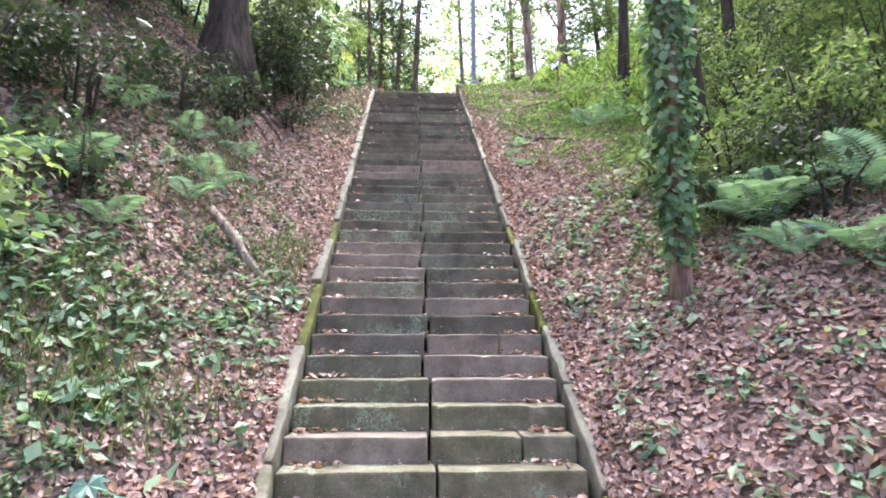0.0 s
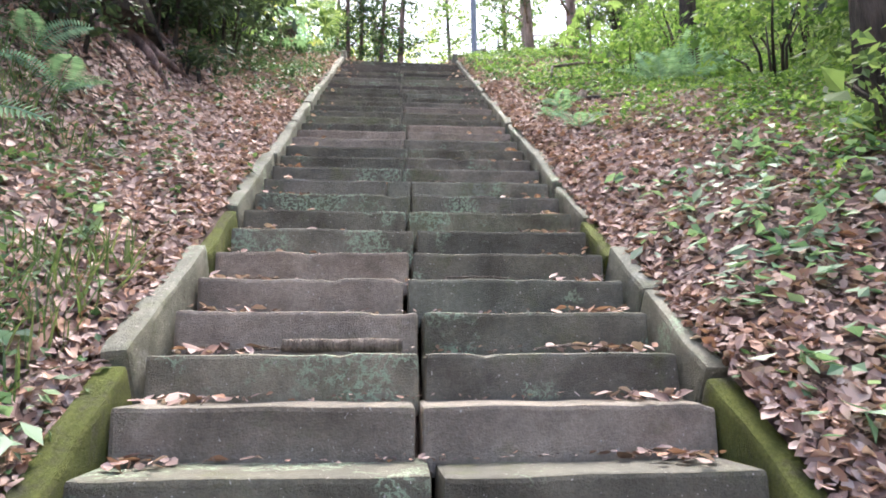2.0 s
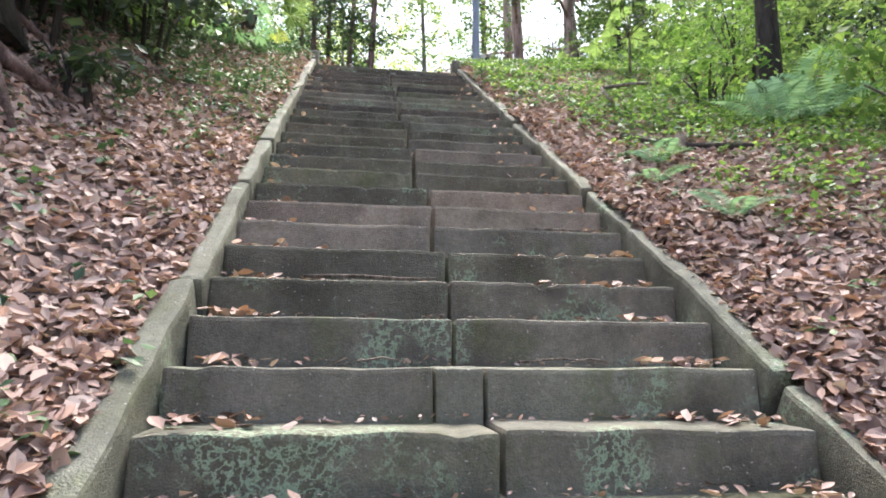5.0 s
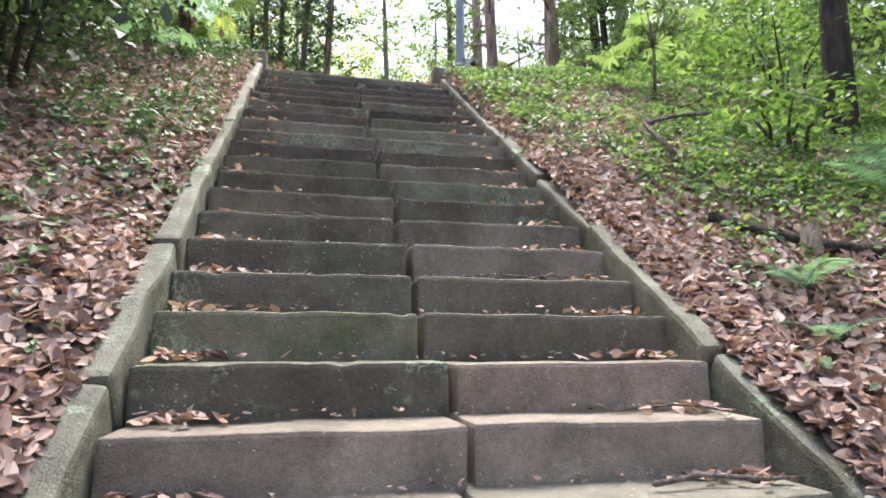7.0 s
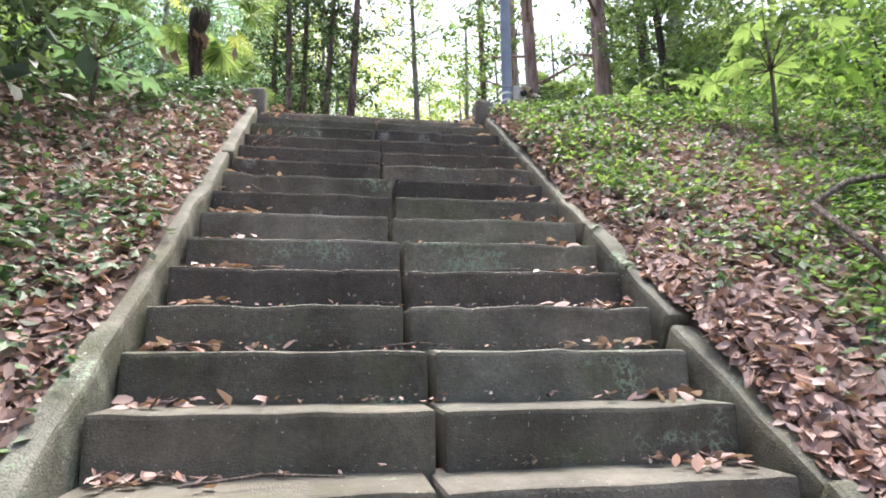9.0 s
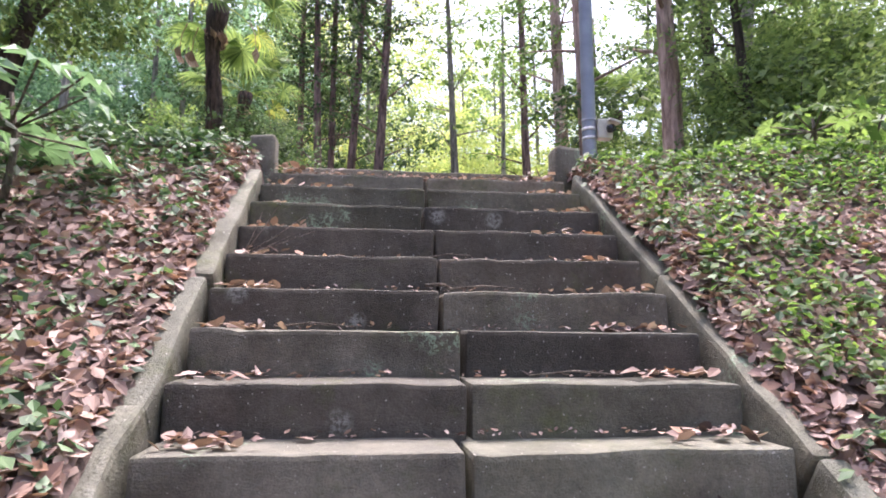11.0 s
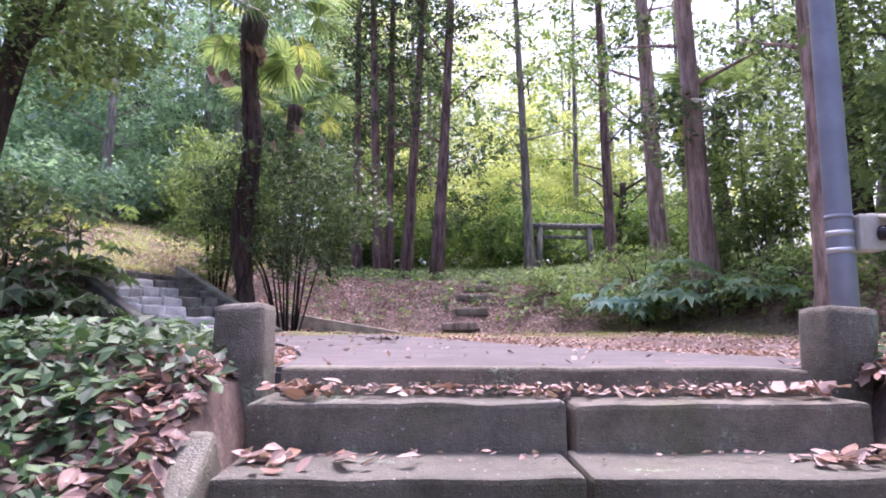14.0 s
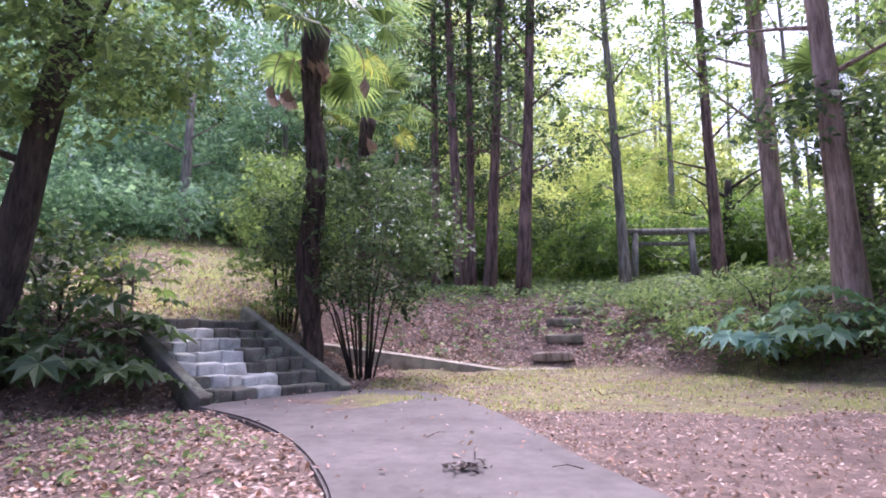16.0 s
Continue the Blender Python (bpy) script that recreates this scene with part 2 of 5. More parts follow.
c = mix(nt, 0.5, c, ramp(nt, noise_node(nt, 9, 5, 0.6), [(0.35, grey(0.6)), (0.6, grey(1.1))]), "MULTIPLY")
nt.links.new(c, b.inputs["Base Color"])
b.inputs["Roughness"].default_value = 0.8
bump(nt, b, noise_node(nt, 120, 5, 0.7), 0.35, 0.01)

STEEL, nt, b = mat_new("galvanised_steel")
c = ramp(nt, noise_node(nt, 5, 5), [(0.3, (0.23, 0.25, 0.31)), (0.7, (0.33, 0.36, 0.43))])
nt.links.new(c, b.inputs["Base Color"])
b.inputs["Roughness"].default_value, b.inputs["Metallic"].default_value = 0.5, 0.35
BAND, nt, b = mat_new("steel_band")
b.inputs["Base Color"].default_value = (0.6, 0.6, 0.62, 1)
b.inputs["Roughness"].default_value, b.inputs["Metallic"].default_value = 0.35, 0.8
PLASTIC, nt, b = mat_new("cream_plastic")
c = ramp(nt, noise_node(nt, 14, 5), [(0.3, (0.5, 0.48, 0.42)), (0.7, (0.68, 0.66, 0.6))])
nt.links.new(c, b.inputs["Base Color"])
b.inputs["Roughness"].default_value = 0.5
ROPE, nt, b = mat_new("rope")
b.inputs["Base Color"].default_value = (0.1, 0.09, 0.075, 1)
b.inputs["Roughness"].default_value = 0.9
DARKGLASS, nt, b = mat_new("dark_lens")
b.inputs["Base Color"].default_value = (0.02, 0.02, 0.025, 1)
b.inputs["Roughness"].default_value = 0.15

# ---- building helpers ----
rng = np.random.default_rng(7)


def mesh_of(name, verts, faces, material, smooth=False):
    me = bpy.data.meshes.new(name)
    me.from_pydata(np.asarray(verts).tolist(), [], faces.tolist() if hasattr(faces, "tolist") else faces)
    me.materials.append(material)
    if smooth:
        me.polygons.foreach_set("use_smooth", [True] * len(me.polygons))
    return me


def child(name, me, parent, label="", m=None, kind=""):
    ob = new(name, me)
    ob.parent = parent
    if m is not None:
        ob.matrix_basis = m
    return tagged(ob, label, kind=kind)


def part(name, bm, material, parent, label="", smooth=False):
    me = bpy.data.meshes.new(name)
    bm.to_mesh(me)
    bm.free()
    me.materials.append(material)
    if smooth:
        me.polygons.foreach_set("use_smooth", [True] * len(me.polygons))
    return child(name, me, parent, label)


def thing(name, label, category, group="", m=None):
    ob = new(name)
    ob.empty_display_size = 0.2
    if m is not None:
        ob.matrix_basis = m
    return tagged(ob, label, category, group)


def box_bm(sx, sy, sz, bevel=0.0, cuts=0, rough=0.0, seed=0):
    """A box standing on z = 0, its edges bevelled and its faces a little uneven."""
    bm = bmesh.new()
    bmesh.ops.create_cube(bm, size=1)
    bmesh.ops.scale(bm, vec=(sx, sy, sz), verts=bm.verts)
    bmesh.ops.translate(bm, vec=(0, 0, sz / 2), verts=bm.verts)
    if cuts:
        longest = max(range(3), key=lambda i: (sx, sy, sz)[i])
        edges = [e for e in bm.edges if abs((e.verts[0].co - e.verts[1].co)[longest]) > 1e-4]
        bmesh.ops.subdivide_edges(bm, edges=edges, cuts=cuts, use_grid_fill=True)
    if bevel:
        sharp = [e for e in bm.edges if len(e.link_faces) == 2 and e.calc_face_angle(0) > 0.5]
        bmesh.ops.bevel(bm, geom=sharp, offset=bevel, segments=2, affect="EDGES", profile=0.6)
    if rough:
        for v in bm.verts:
            v.co += noise.noise_vector(v.co * 5 + Vector((seed * 3.7, seed, 0))) * rough
    return bm


def tube(points, radii, sides=10, lump=0.0, seed=0, cap=True):
    """Verts and faces of a tapered tube along points."""
    pts = [Vector(p) for p in points]
    verts, faces = [], []
    for i, p in enumerate(pts):
        d = (pts[min(i + 1, len(pts) - 1)] - pts[max(i - 1, 0)]).normalized()
        a = d.cross(Vector((0.31, 0.95, 0.05))).normalized()
        bb = d.cross(a)
        for k in range(sides):
            ang = 2 * math.pi * k / sides
            r = radii[i]
            if lump:
                r *= 1 + lump * noise.noise(Vector((math.cos(ang) * 1.5 + seed, math.sin(ang) * 1.5, p.z * 0.9 + seed)))
            verts.append(p + (a * math.cos(ang) + bb * math.sin(ang)) * r)
    for i in range(len(pts) - 1):
        for k in range(sides):
            k2 = (k + 1) % sides
            faces.append((i * sides + k, i * sides + k2, (i + 1) * sides + k2, (i + 1) * sides + k))
    if cap:
        faces.append(tuple(range(sides))[::-1])
        faces.append(tuple((len(pts) - 1) * sides + k for k in range(sides)))
    return [tuple(v) for v in verts], faces


def joined(pieces):
    verts, faces = [], []
    for v, f in pieces:
        o = len(verts)
        verts += list(v)
        faces += [tuple(i + o for i in q) for q in f]
    return verts, faces


def leaf_set(P, size, up, aspect=0.5, curl=0.25, heading=None, fine=True):
    """Verts and faces of n folded leaves at P, with normals up."""
    n = len(P)
    P = np.asarray(P, float)
    size = np.broadcast_to(np.asarray(size, float), (n,))[:, None]
    up = up / np.linalg.norm(up, axis=1, keepdims=True)
    t = rng.normal(size=(n, 3)) if heading is None else np.asarray(heading, float)
    t = t - up * (t * up).sum(1, keepdims=True)
    t /= np.linalg.norm(t, axis=1, keepdims=True) + 1e-9
    s = np.cross(up, t)
    w = size * aspect
    cu = size * curl * rng.uniform(-0.6, 1.2, (n, 1))
    if fine:
        rows = [P - t * size * 0.5, P - t * size * 0.15 + s * w * 0.5 + up * cu * 0.5, P + t * size * 0.22 + s * w * 0.38 + up * cu * 0.4,
                P + t * size * 0.5 + up * cu * 0.3, P + t * size * 0.22 - s * w * 0.38 + up * cu * 0.4, P - t * size * 0.15 - s * w * 0.5 + up * cu * 0.5]
        V = np.stack(rows, 1).reshape(-1, 3)
        o = (np.arange(n) * 6)[:, None]
        F = np.concatenate([o + np.array([[0, 3, 2, 1]]), o + np.array([[0, 5, 4, 3]])], 0)
    else:
        rows = [P - t * size * 0.5, P + s * w * 0.5 + up * cu * 0.5, P + t * size * 0.5, P - s * w * 0.5 + up * cu * 0.5]
        V = np.stack(rows, 1).reshape(-1, 3)
        F = (np.arange(n) * 4)[:, None] + np.array([[0, 3, 2, 1]])
    return V, F


def merge_sets(sets):
    V, F, o = [], [], 0
    for v, f in sets:
        V.append(v)
        F.append(f + o)
        o += len(v)
    return np.concatenate(V), np.concatenate(F)


def cloud_points(clumps, per, spread=1.0):
    """Points in many small clumps: an uneven crown with gaps. clumps: rows of x, y, z, radius."""
    out, nrm = [], []
    for x, y, z, r in clumps:
        k = max(6, int(per * r * r * 5))
        d = rng.normal(size=(k, 3))
        d /= np.linalg.norm(d, axis=1, keepdims=True)
        rad = r * rng.uniform(0.25, 1.0, (k, 1)) ** 0.6 * spread
        out.append(np.array([x, y, z]) + d * rad * np.array([1, 1, 0.62]))
        nrm.append(d * 0.6 + np.array([0, 0, 1.0]) + rng.normal(size=(k, 3)) * 0.45)
    return np.concatenate(out), np.concatenate(nrm)


def crown_clumps(cx, cy, cz, rx, rz, n, r0=0.25, r1=0.5, hollow=0.35):
    """Clumps spread through an ellipsoid, denser towards its rim."""
    d = rng.normal(size=(n, 3))
    d /= np.linalg.norm(d, axis=1, keepdims=True)
    rad = rng.uniform(hollow, 1.0, (n, 1)) ** 0.7
    p = np.array([cx, cy, cz]) + d * rad * np.array([rx, rx, rz])
    return np.concatenate([p, rng.uniform(r0, r1, (n, 1)) * 1.0], 1)


def foliage(clumps, per, leaf, aspect=0.5, inner=7, bulk=0.55):
    """Leaves in clumps, with some broad leaves deep inside that close them up."""
    P, N = cloud_points(clumps, per)
    V, F = leaf_set(P, rng.uniform(leaf[0], leaf[1], len(P)), N, aspect, 0.25, None, False)
    if not inner:
        return V, F
    C = np.repeat(np.asarray(clumps, float), inner, 0)
    Q = C[:, :3] + rng.normal(size=(len(C), 3)) * C[:, 3:] * np.array([0.4, 0.4, 0.25])
    return merge_sets([(V, F), leaf_set(Q, C[:, 3] * bulk * rng.uniform(0.6, 1.2, len(C)), rng.normal(size=Q.shape) + np.array([0, -0.3, 0.6]), 0.6, 0.3, None, False)])


# ---- the lie of the land ----
PLAZA_Z = 7.88  # level of the landing at its far end
FOOT_Y, TREAD, RISE = 3.72, 0.2665, 0.18
COUNT = 43


def nose_y(s):
    """Front edge of step s, counted from the bottom, 1 to 43."""
    return 6.36 + (s - 11) * TREAD


def wave(x, y, k, seed):
    return (np.sin(x * k + seed * 1.7 + 1.3 * np.sin(y * k * 0.7 + seed)) + np.sin(y * k * 1.1 + seed * 2.9 + 1.1 * np.sin(x * k * 0.8))) * 0.5


PLAZA = [(-8.5, 14.0), (8.5, 14.0), (7.2, 19.5), (5.6, 22.6), (3.8, 25.1), (2.2, 26.6), (0.9, 28.0), (-0.4, 28.1), (-1.9, 27.3), (-3.0, 25.8), (-3.2, 24.4), (-2.75, 22.75),
         (-4.05, 21.1), (-5.2, 20.7), (-8.5, 20.2)]


def outside(x, y, poly):
    """Distance outside a polygon, 0 within it."""
    best = np.full(np.shape(x), 1e9)
    inside = np.zeros(np.shape(x), bool)
    for (x0, y0), (x1, y1) in zip(poly, poly[1:] + poly[:1]):
        ex, ey = x1 - x0, y1 - y0
        u = np.clip(((x - x0) * ex + (y - y0) * ey) / (ex * ex + ey * ey), 0, 1)
        best = np.minimum(best, np.hypot(x - x0 - u * ex, y - y0 - u * ey))
        cross = (y0 > y) != (y1 > y)
        inside ^= cross & (x < ex * (y - y0) / (ey if ey else 1e-9) + x0)
    return np.where(inside, 0.0, best)


def pad_z(y):
    """The landing rises a little from the stair head."""
    return 7.79 + 0.018 * (np.clip(y, 15.2, 22) - 15.2)


def ground_z(x, y, rough=True):
    x, y = np.asarray(x, float), np.asarray(y, float)
    line = np.clip(0.675 * (y - 6.36) + 1.98, 0.0, 7.74)
    left = np.maximum(0, -x - 1.17)
    right = np.maximum(0, x - 1.17)
    near = np.interp(y, [2, 5, 6.5, 8, 12, 14.5], [0.5, 0.6, 0.42, 0.3, 0.15, 0.06])
    steep = np.interp(y, [0, 3, 6, 9, 12, 14, 15.5], [0.5, 0.75, 0.95, 1.15, 0.8, 0.25, 0.05])
    lip = np.clip((np.abs(x) - 1.03) / 0.14, 0, 1)
    hl = 0.085 * lip + near * np.minimum(left, 0.9) + steep * np.maximum(0, left - 0.9)
    sr = np.interp(y, [2, 5, 6.5, 9, 11, 13], [0.65, 0.65, 0.4, 0.26, 0.12, 0.05])
    hr = 0.085 * lip + sr * np.minimum(right, 2.5) + 0.12 * np.maximum(0, right - 2.5)
    slope = line + np.where(x < 0, hl, hr)
    cap = 7.92 + 0.22 * np.maximum(0, left - 0.8) + 0.05 * right
    slope = np.where(slope > cap, cap + 0.12 * np.minimum(slope - cap, 3), slope)
    d = outside(x, y, PLAZA)
    flat = pad_z(y) - 0.02 + np.minimum(0.45 * d, 1.0) + 0.115 * np.minimum(d, 30) + 0.02 * np.minimum(d, 60) + 0.12 * np.clip((-x - 3.6) / 2, 0, 1) * np.clip(d - 1.5, 0, 16)
    k = np.clip((y - 14.9) / 1.3, 0, 1)
    k = k * k * (3 - 2 * k)
    z = slope * (1 - k) + flat * k
    u = (x + 4.02) * 0.59 + (y - 21.1) * 0.807
    v = -(x + 4.02) * 0.807 + (y - 21.1) * 0.59
    cut = (u > -0.05) & (u < 2.05) & (v > -0.3) & (v < 2.6)
    z = np.where(cut, np.minimum(z, PLAZA_Z - 0.12 + np.clip(v, 0, 2.3) * 0.45), z)
    above = PLAZA_Z + 0.93 + 0.17 * (v - 2.3) + 0.5 * np.maximum(0, np.abs(u - 1) - 1.4)
    z = np.where((v >= 2.6) & (v < 14) & (np.abs(u - 1) < 4), np.minimum(z, above), z)
    if rough:
        far = np.clip(np.maximum(np.maximum(left, right) * 1.5, d * 3), 0, 1)
        z = z + (0.05 * wave(x, y, 2.3, 1) + 0.03 * wave(x, y, 5.1, 4)) * (0.25 + 0.75 * far)
    return z

# ---- ground ----
def axis(parts):
    out = []
    for a, b2, step in parts:
        out += list(np.arange(a, b2 - 1e-6, step))
    return np.array(out + [parts[-1][1]])


gx = axis([(-400, -60, 34), (-60, -14, 4), (-14, -6, 0.5), (-6, 7, 0.13), (7, 14, 0.5), (14, 60, 4), (60, 400, 34)])
gy = axis([(-400, -20, 38), (-20, -4, 2), (-4, 2, 0.4), (2, 30, 0.14), (30, 46, 0.5), (46, 90, 4), (90, 500, 41)])
GX, GY = np.meshgrid(gx, gy)
GZ = ground_z(GX, GY)
GZ = np.where((np.abs(GX) < 1.045) & (GY > 3.4) & (GY < 15.35), GZ - 0.6, GZ)
nx, ny = len(gx), len(gy)
idx = np.arange(nx * ny).reshape(ny, nx)
gf = np.stack([idx[:-1, :-1], idx[:-1, 1:], idx[1:, 1:], idx[1:, :-1]], -1).reshape(-1, 4)
me = mesh_of("ground", np.stack([GX, GY, GZ], -1).reshape(-1, 3), gf, SOIL, True)


def grassiness(x, y):
    """Where the ground is grassy: the strip along the foot of the bank, and the hillside beyond the small stairs."""
    strip = np.clip(1 - np.abs(outside(x, y, [(p[0] * 0.8, min(p[1], 24.9 if p[0] > 1 else 26.8)) for p in PLAZA]) - 0.3) / 1.3, 0, 1) * (y > 21) * (x > -2.6)
    hill = np.clip((-x - 4.2) / 1.5, 0, 1) * np.clip((y - 22.8) / 1.0, 0, 1)
    return np.clip(strip + hill * 0.8, 0, 1)


at = me.attributes.new("grass", "FLOAT", "POINT")
at.data.foreach_set("value", grassiness(GX, GY).astype(np.float32).ravel())
tagged(new("ground", me), "sloping forest floor of brown soil with patches of grass", "ground", kind="structure")

# ---- the concrete landing at the head of the steps ----
def smooth_line(pts, n=6):
    """Catmull-Rom through pts."""
    p = [Vector((*q, 0)) for q in pts]
    p = [p[0] * 2 - p[1]] + p + [p[-1] * 2 - p[-2]]
    out = []
    for i in range(1, len(p) - 2):
        for k in range(n):
            t = k / n
            a = p[i] * 2 + (p[i + 1] - p[i - 1]) * t
            a += (p[i - 1] * 2 - p[i] * 5 + p[i + 1] * 4 - p[i + 2]) * t * t
            a += (p[i] * 3 - p[i - 1] - p[i + 1] * 3 + p[i + 2]) * t * t * t
            out.append((a.x / 2, a.y / 2))
    return out + [tuple(pts[-1])]


left_edge = smooth_line([(-1.0, 15.34), (-1.06, 16.1), (-1.28, 17.0), (-1.6, 17.95), (-2.2, 19.1), (-3.0, 20.15), (-4.0, 21.0)])
right_edge = smooth_line([(-2.75, 22.75), (-2.0, 22.7), (-1.2, 21.9), (-0.55, 20.4), (0.0, 18.6), (0.6, 17.2), (1.3, 16.2), (1.42, 15.34)])


def slab(outline, z0, z1, bevel=0.02):
    bm = bmesh.new()
    f = bm.faces.new([bm.verts.new((x, y, z1)) for x, y in outline])
    if f.normal.z < 0:
        f.normal_flip()
    r = bmesh.ops.extrude_face_region(bm, geom=[f])
    bmesh.ops.translate(bm, vec=(0, 0, z0 - z1), verts=[v for v in r["geom"] if isinstance(v, bmesh.types.BMVert)])
    bmesh.ops.recalc_face_normals(bm, faces=bm.faces)
    rim = [e for e in bm.edges if len(e.link_faces) == 2 and e.calc_face_angle(0) > 1.2 and all(v.co.z > (z0 + z1) / 2 for v in e.verts)]
    bmesh.ops.bevel(bm, geom=rim, offset=bevel, segments=2, affect="EDGES")
    return bm


def lone(name, bm, material, label, category, kind="", group="", smooth=False):
    ob = part(name, bm, material, None, "", smooth)
    return tagged(ob, label, category, group, kind)


pad_bm = slab(left_edge + right_edge, -0.5, 0.0)
for v in pad_bm.verts:
    v.co.z += float(pad_z(v.co.y)) + 0.01
lone("pavement", pad_bm, CONCRETE, "worn grey concrete landing with curved edges", "pavement", "structure")
edge_bm = box_bm(1.86, 0.15, 0.42, 0.014, 11, 0.008, 77)
lone("landing_edge", edge_bm, POST, "rough concrete edge at the front of the landing", "kerb", "structure", smooth=True).location = (0.0, 15.27, 7.81 - 0.42)
strip = smooth_line([(-4.6, 25.3), (-3.6, 26.05), (-2.3, 26.75), (-1.2, 27.05), (-0.2, 27.2), (0.5, 27.5)])
strip_bm = bmesh.new()
rows = []
for x, y in strip:
    top = 7.87 + 0.17 * max(0.0, -0.7 - x)
    rows.append([strip_bm.verts.new((x - 0.1 * q, y + 0.42 * q, top + dz)) for q, dz in ((-0.5, -0.6), (-0.5, 0.02), (0.5, 0.05), (0.5, -0.6))])
for a, b2 in zip(rows, rows[1:]):
    for q in range(3):
        strip_bm.faces.new((a[q], b2[q], b2[q + 1], a[q + 1]))
bmesh.ops.recalc_face_normals(strip_bm, faces=strip_bm.faces)
lone("kerb", strip_bm, KERB_PALE, "pale concrete edging along the foot of the bank", "kerb", "structure")

# ---- the long flight of stone steps ----
stair = thing("stone_stair", "long flight of worn dark stone steps with moss and dry leaves", "stairs")
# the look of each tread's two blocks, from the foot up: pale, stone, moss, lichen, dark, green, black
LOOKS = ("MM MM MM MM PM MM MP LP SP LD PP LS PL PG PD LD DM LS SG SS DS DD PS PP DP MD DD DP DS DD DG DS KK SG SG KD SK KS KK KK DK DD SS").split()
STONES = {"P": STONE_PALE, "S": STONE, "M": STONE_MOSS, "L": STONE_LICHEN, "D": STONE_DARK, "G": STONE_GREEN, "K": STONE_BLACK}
for s in range(1, COUNT + 1):
    y, z = nose_y(s) + {42: 0.04, 43: 0.09}.get(s, 0.0), s * RISE - 0.02 * (s == 43)
    joint = 0.028 * math.sin(s * 2.1) + 0.014 * math.sin(s * 5.3)
    gap = 0.004 + 0.01 * abs(math.sin(s * 3.3)) * (1.7 if s > 36 else 1.0)
    lo, hi = -0.985, 1.0
    cuts = [(lo, joint - gap), (joint + gap, hi)]
    if s in (5, 9):
        cuts = [(lo, joint - gap), (joint + gap, 0.62), (0.63, hi)]
    if s == 19:
        cuts = [(lo, joint - 0.17), (joint - 0.166, joint - gap), (joint + gap, hi)]
    for j, (a, c2) in enumerate(cuts):
        w = c2 - a
        bm = box_bm(w, TREAD + 0.1, 0.235, 0.017, 16, 0.008, s * 3 + j)
        for v in bm.verts:
            if v.co.y < -0.1 and v.co.z > 0.15:
                worn = noise.noise(Vector((v.co.x * 4 + s * 2.3, j, 0))) + 0.6 * noise.noise(Vector((v.co.x * 13 + s, j, 4)))
                chip = max(0, noise.noise(Vector((v.co.x * 7 + s * 5.1, j + 9, 2))) - 0.35) * 0.05
                v.co.z -= 0.006 * (1 + worn) + chip
                v.co.y += 0.005 * worn + chip
        r = math.sin(s * 12.9898 + j * 78.233) * 43758.5453
        r -= math.floor(r)
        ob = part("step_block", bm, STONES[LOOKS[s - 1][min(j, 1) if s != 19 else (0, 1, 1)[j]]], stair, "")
        ob.location = ((a + c2) / 2, y + (TREAD + 0.1) / 2 + (r - 0.5) * 0.012, z - 0.235 + (r - 0.5) * 0.01)
        ob.rotation_euler = (radians((r - 0.5) * 1.2), radians((r - 0.5) * 0.8), radians((0.5 - r) * 0.7))

# sloping kerb stones along both sides: where each ends, how high it sits, whether moss covers it
KERBS = {-1: [(4.5, 0.0, 0), (5.6, 0.01, 0), (6.5, -0.01, 1), (7.32, 0.03, 0), (7.85, -0.02, 1), (8.9, 0.01, 0), (9.95, -0.01, 0), (10.72, 0.01, 0), (11.75, 0.02, 0), (12.9, -0.01, 2), (13.6, -0.03, 2), (14.75, -0.02, 2)],
         1: [(4.3, -0.03, 1), (5.2, -0.01, 0), (5.9, -0.02, 0), (6.45, -0.03, 1), (6.98, 0.0, 0), (7.4, 0.0, 0), (7.85, -0.05, 1), (8.4, -0.04, 0), (9.5, 0.0, 0), (10.1, -0.03, 0), (11.1, -0.01, 0), (11.85, -0.05, 0), (12.7, -0.03, 2), (13.7, -0.04, 2), (14.9, -0.05, 2)]}
for side, stones in KERBS.items():
    kerb = thing("stone_kerb", "sloping row of weathered kerb stones beside the steps", "kerb", "stair kerbs")
    y = FOOT_Y - 0.2
    slant = math.atan(RISE / TREAD)
    for k, (end, lift, mossy) in enumerate(stones):
        length = end - y
        bm = box_bm(0.1, length / math.cos(slant) - 0.014, 0.4, 0.024, 12, 0.016, k + 40 * side)
        r = math.sin(k * 7.13 + side) * 437.5
        r -= math.floor(r)
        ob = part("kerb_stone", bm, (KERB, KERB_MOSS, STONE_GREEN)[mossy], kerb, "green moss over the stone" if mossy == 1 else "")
        mid = y + length / 2
        z = 0.675 * (mid - 6.36) + 1.98
        ob.matrix_basis = pose((1.07 if side > 0 else -1.045) + (r - 0.5) * 0.02, mid, z + 0.05 + lift, math.degrees(slant), 0, (r - 0.5) * 1.5) @ pose(0, 0, -0.4)
        y = end

# stub posts at the head of the steps
for x, y, w, h, lean in ((-1.06, 15.26, 0.188, 0.8, -2), (1.07, 15.26, 0.192, 0.8, 2)):
    bm = box_bm(w, w * 0.95, h, 0.028, 3, 0.014, x)
    ob = lone("stone_post", bm, POST, "short square weathered stone post at the stair head", "post", group="stair head posts", smooth=True)
    ob.matrix_basis = pose(x, y, 8.03 - h, 0, lean * 0.5, lean)

# the steel pole with its junction box
pole = thing("utility_pole", "blue-grey steel pole with bands and a cream box", "pole", m=pose(1.49, 15.82, PLAZA_Z - 0.1))
child("shaft", mesh_of("shaft", *tube([(0, 0, z) for z in (-0.4, 0.5, 2, 4, 5.6)], [0.06, 0.058, 0.056, 0.052, 0.048], 20), STEEL, True), pole)
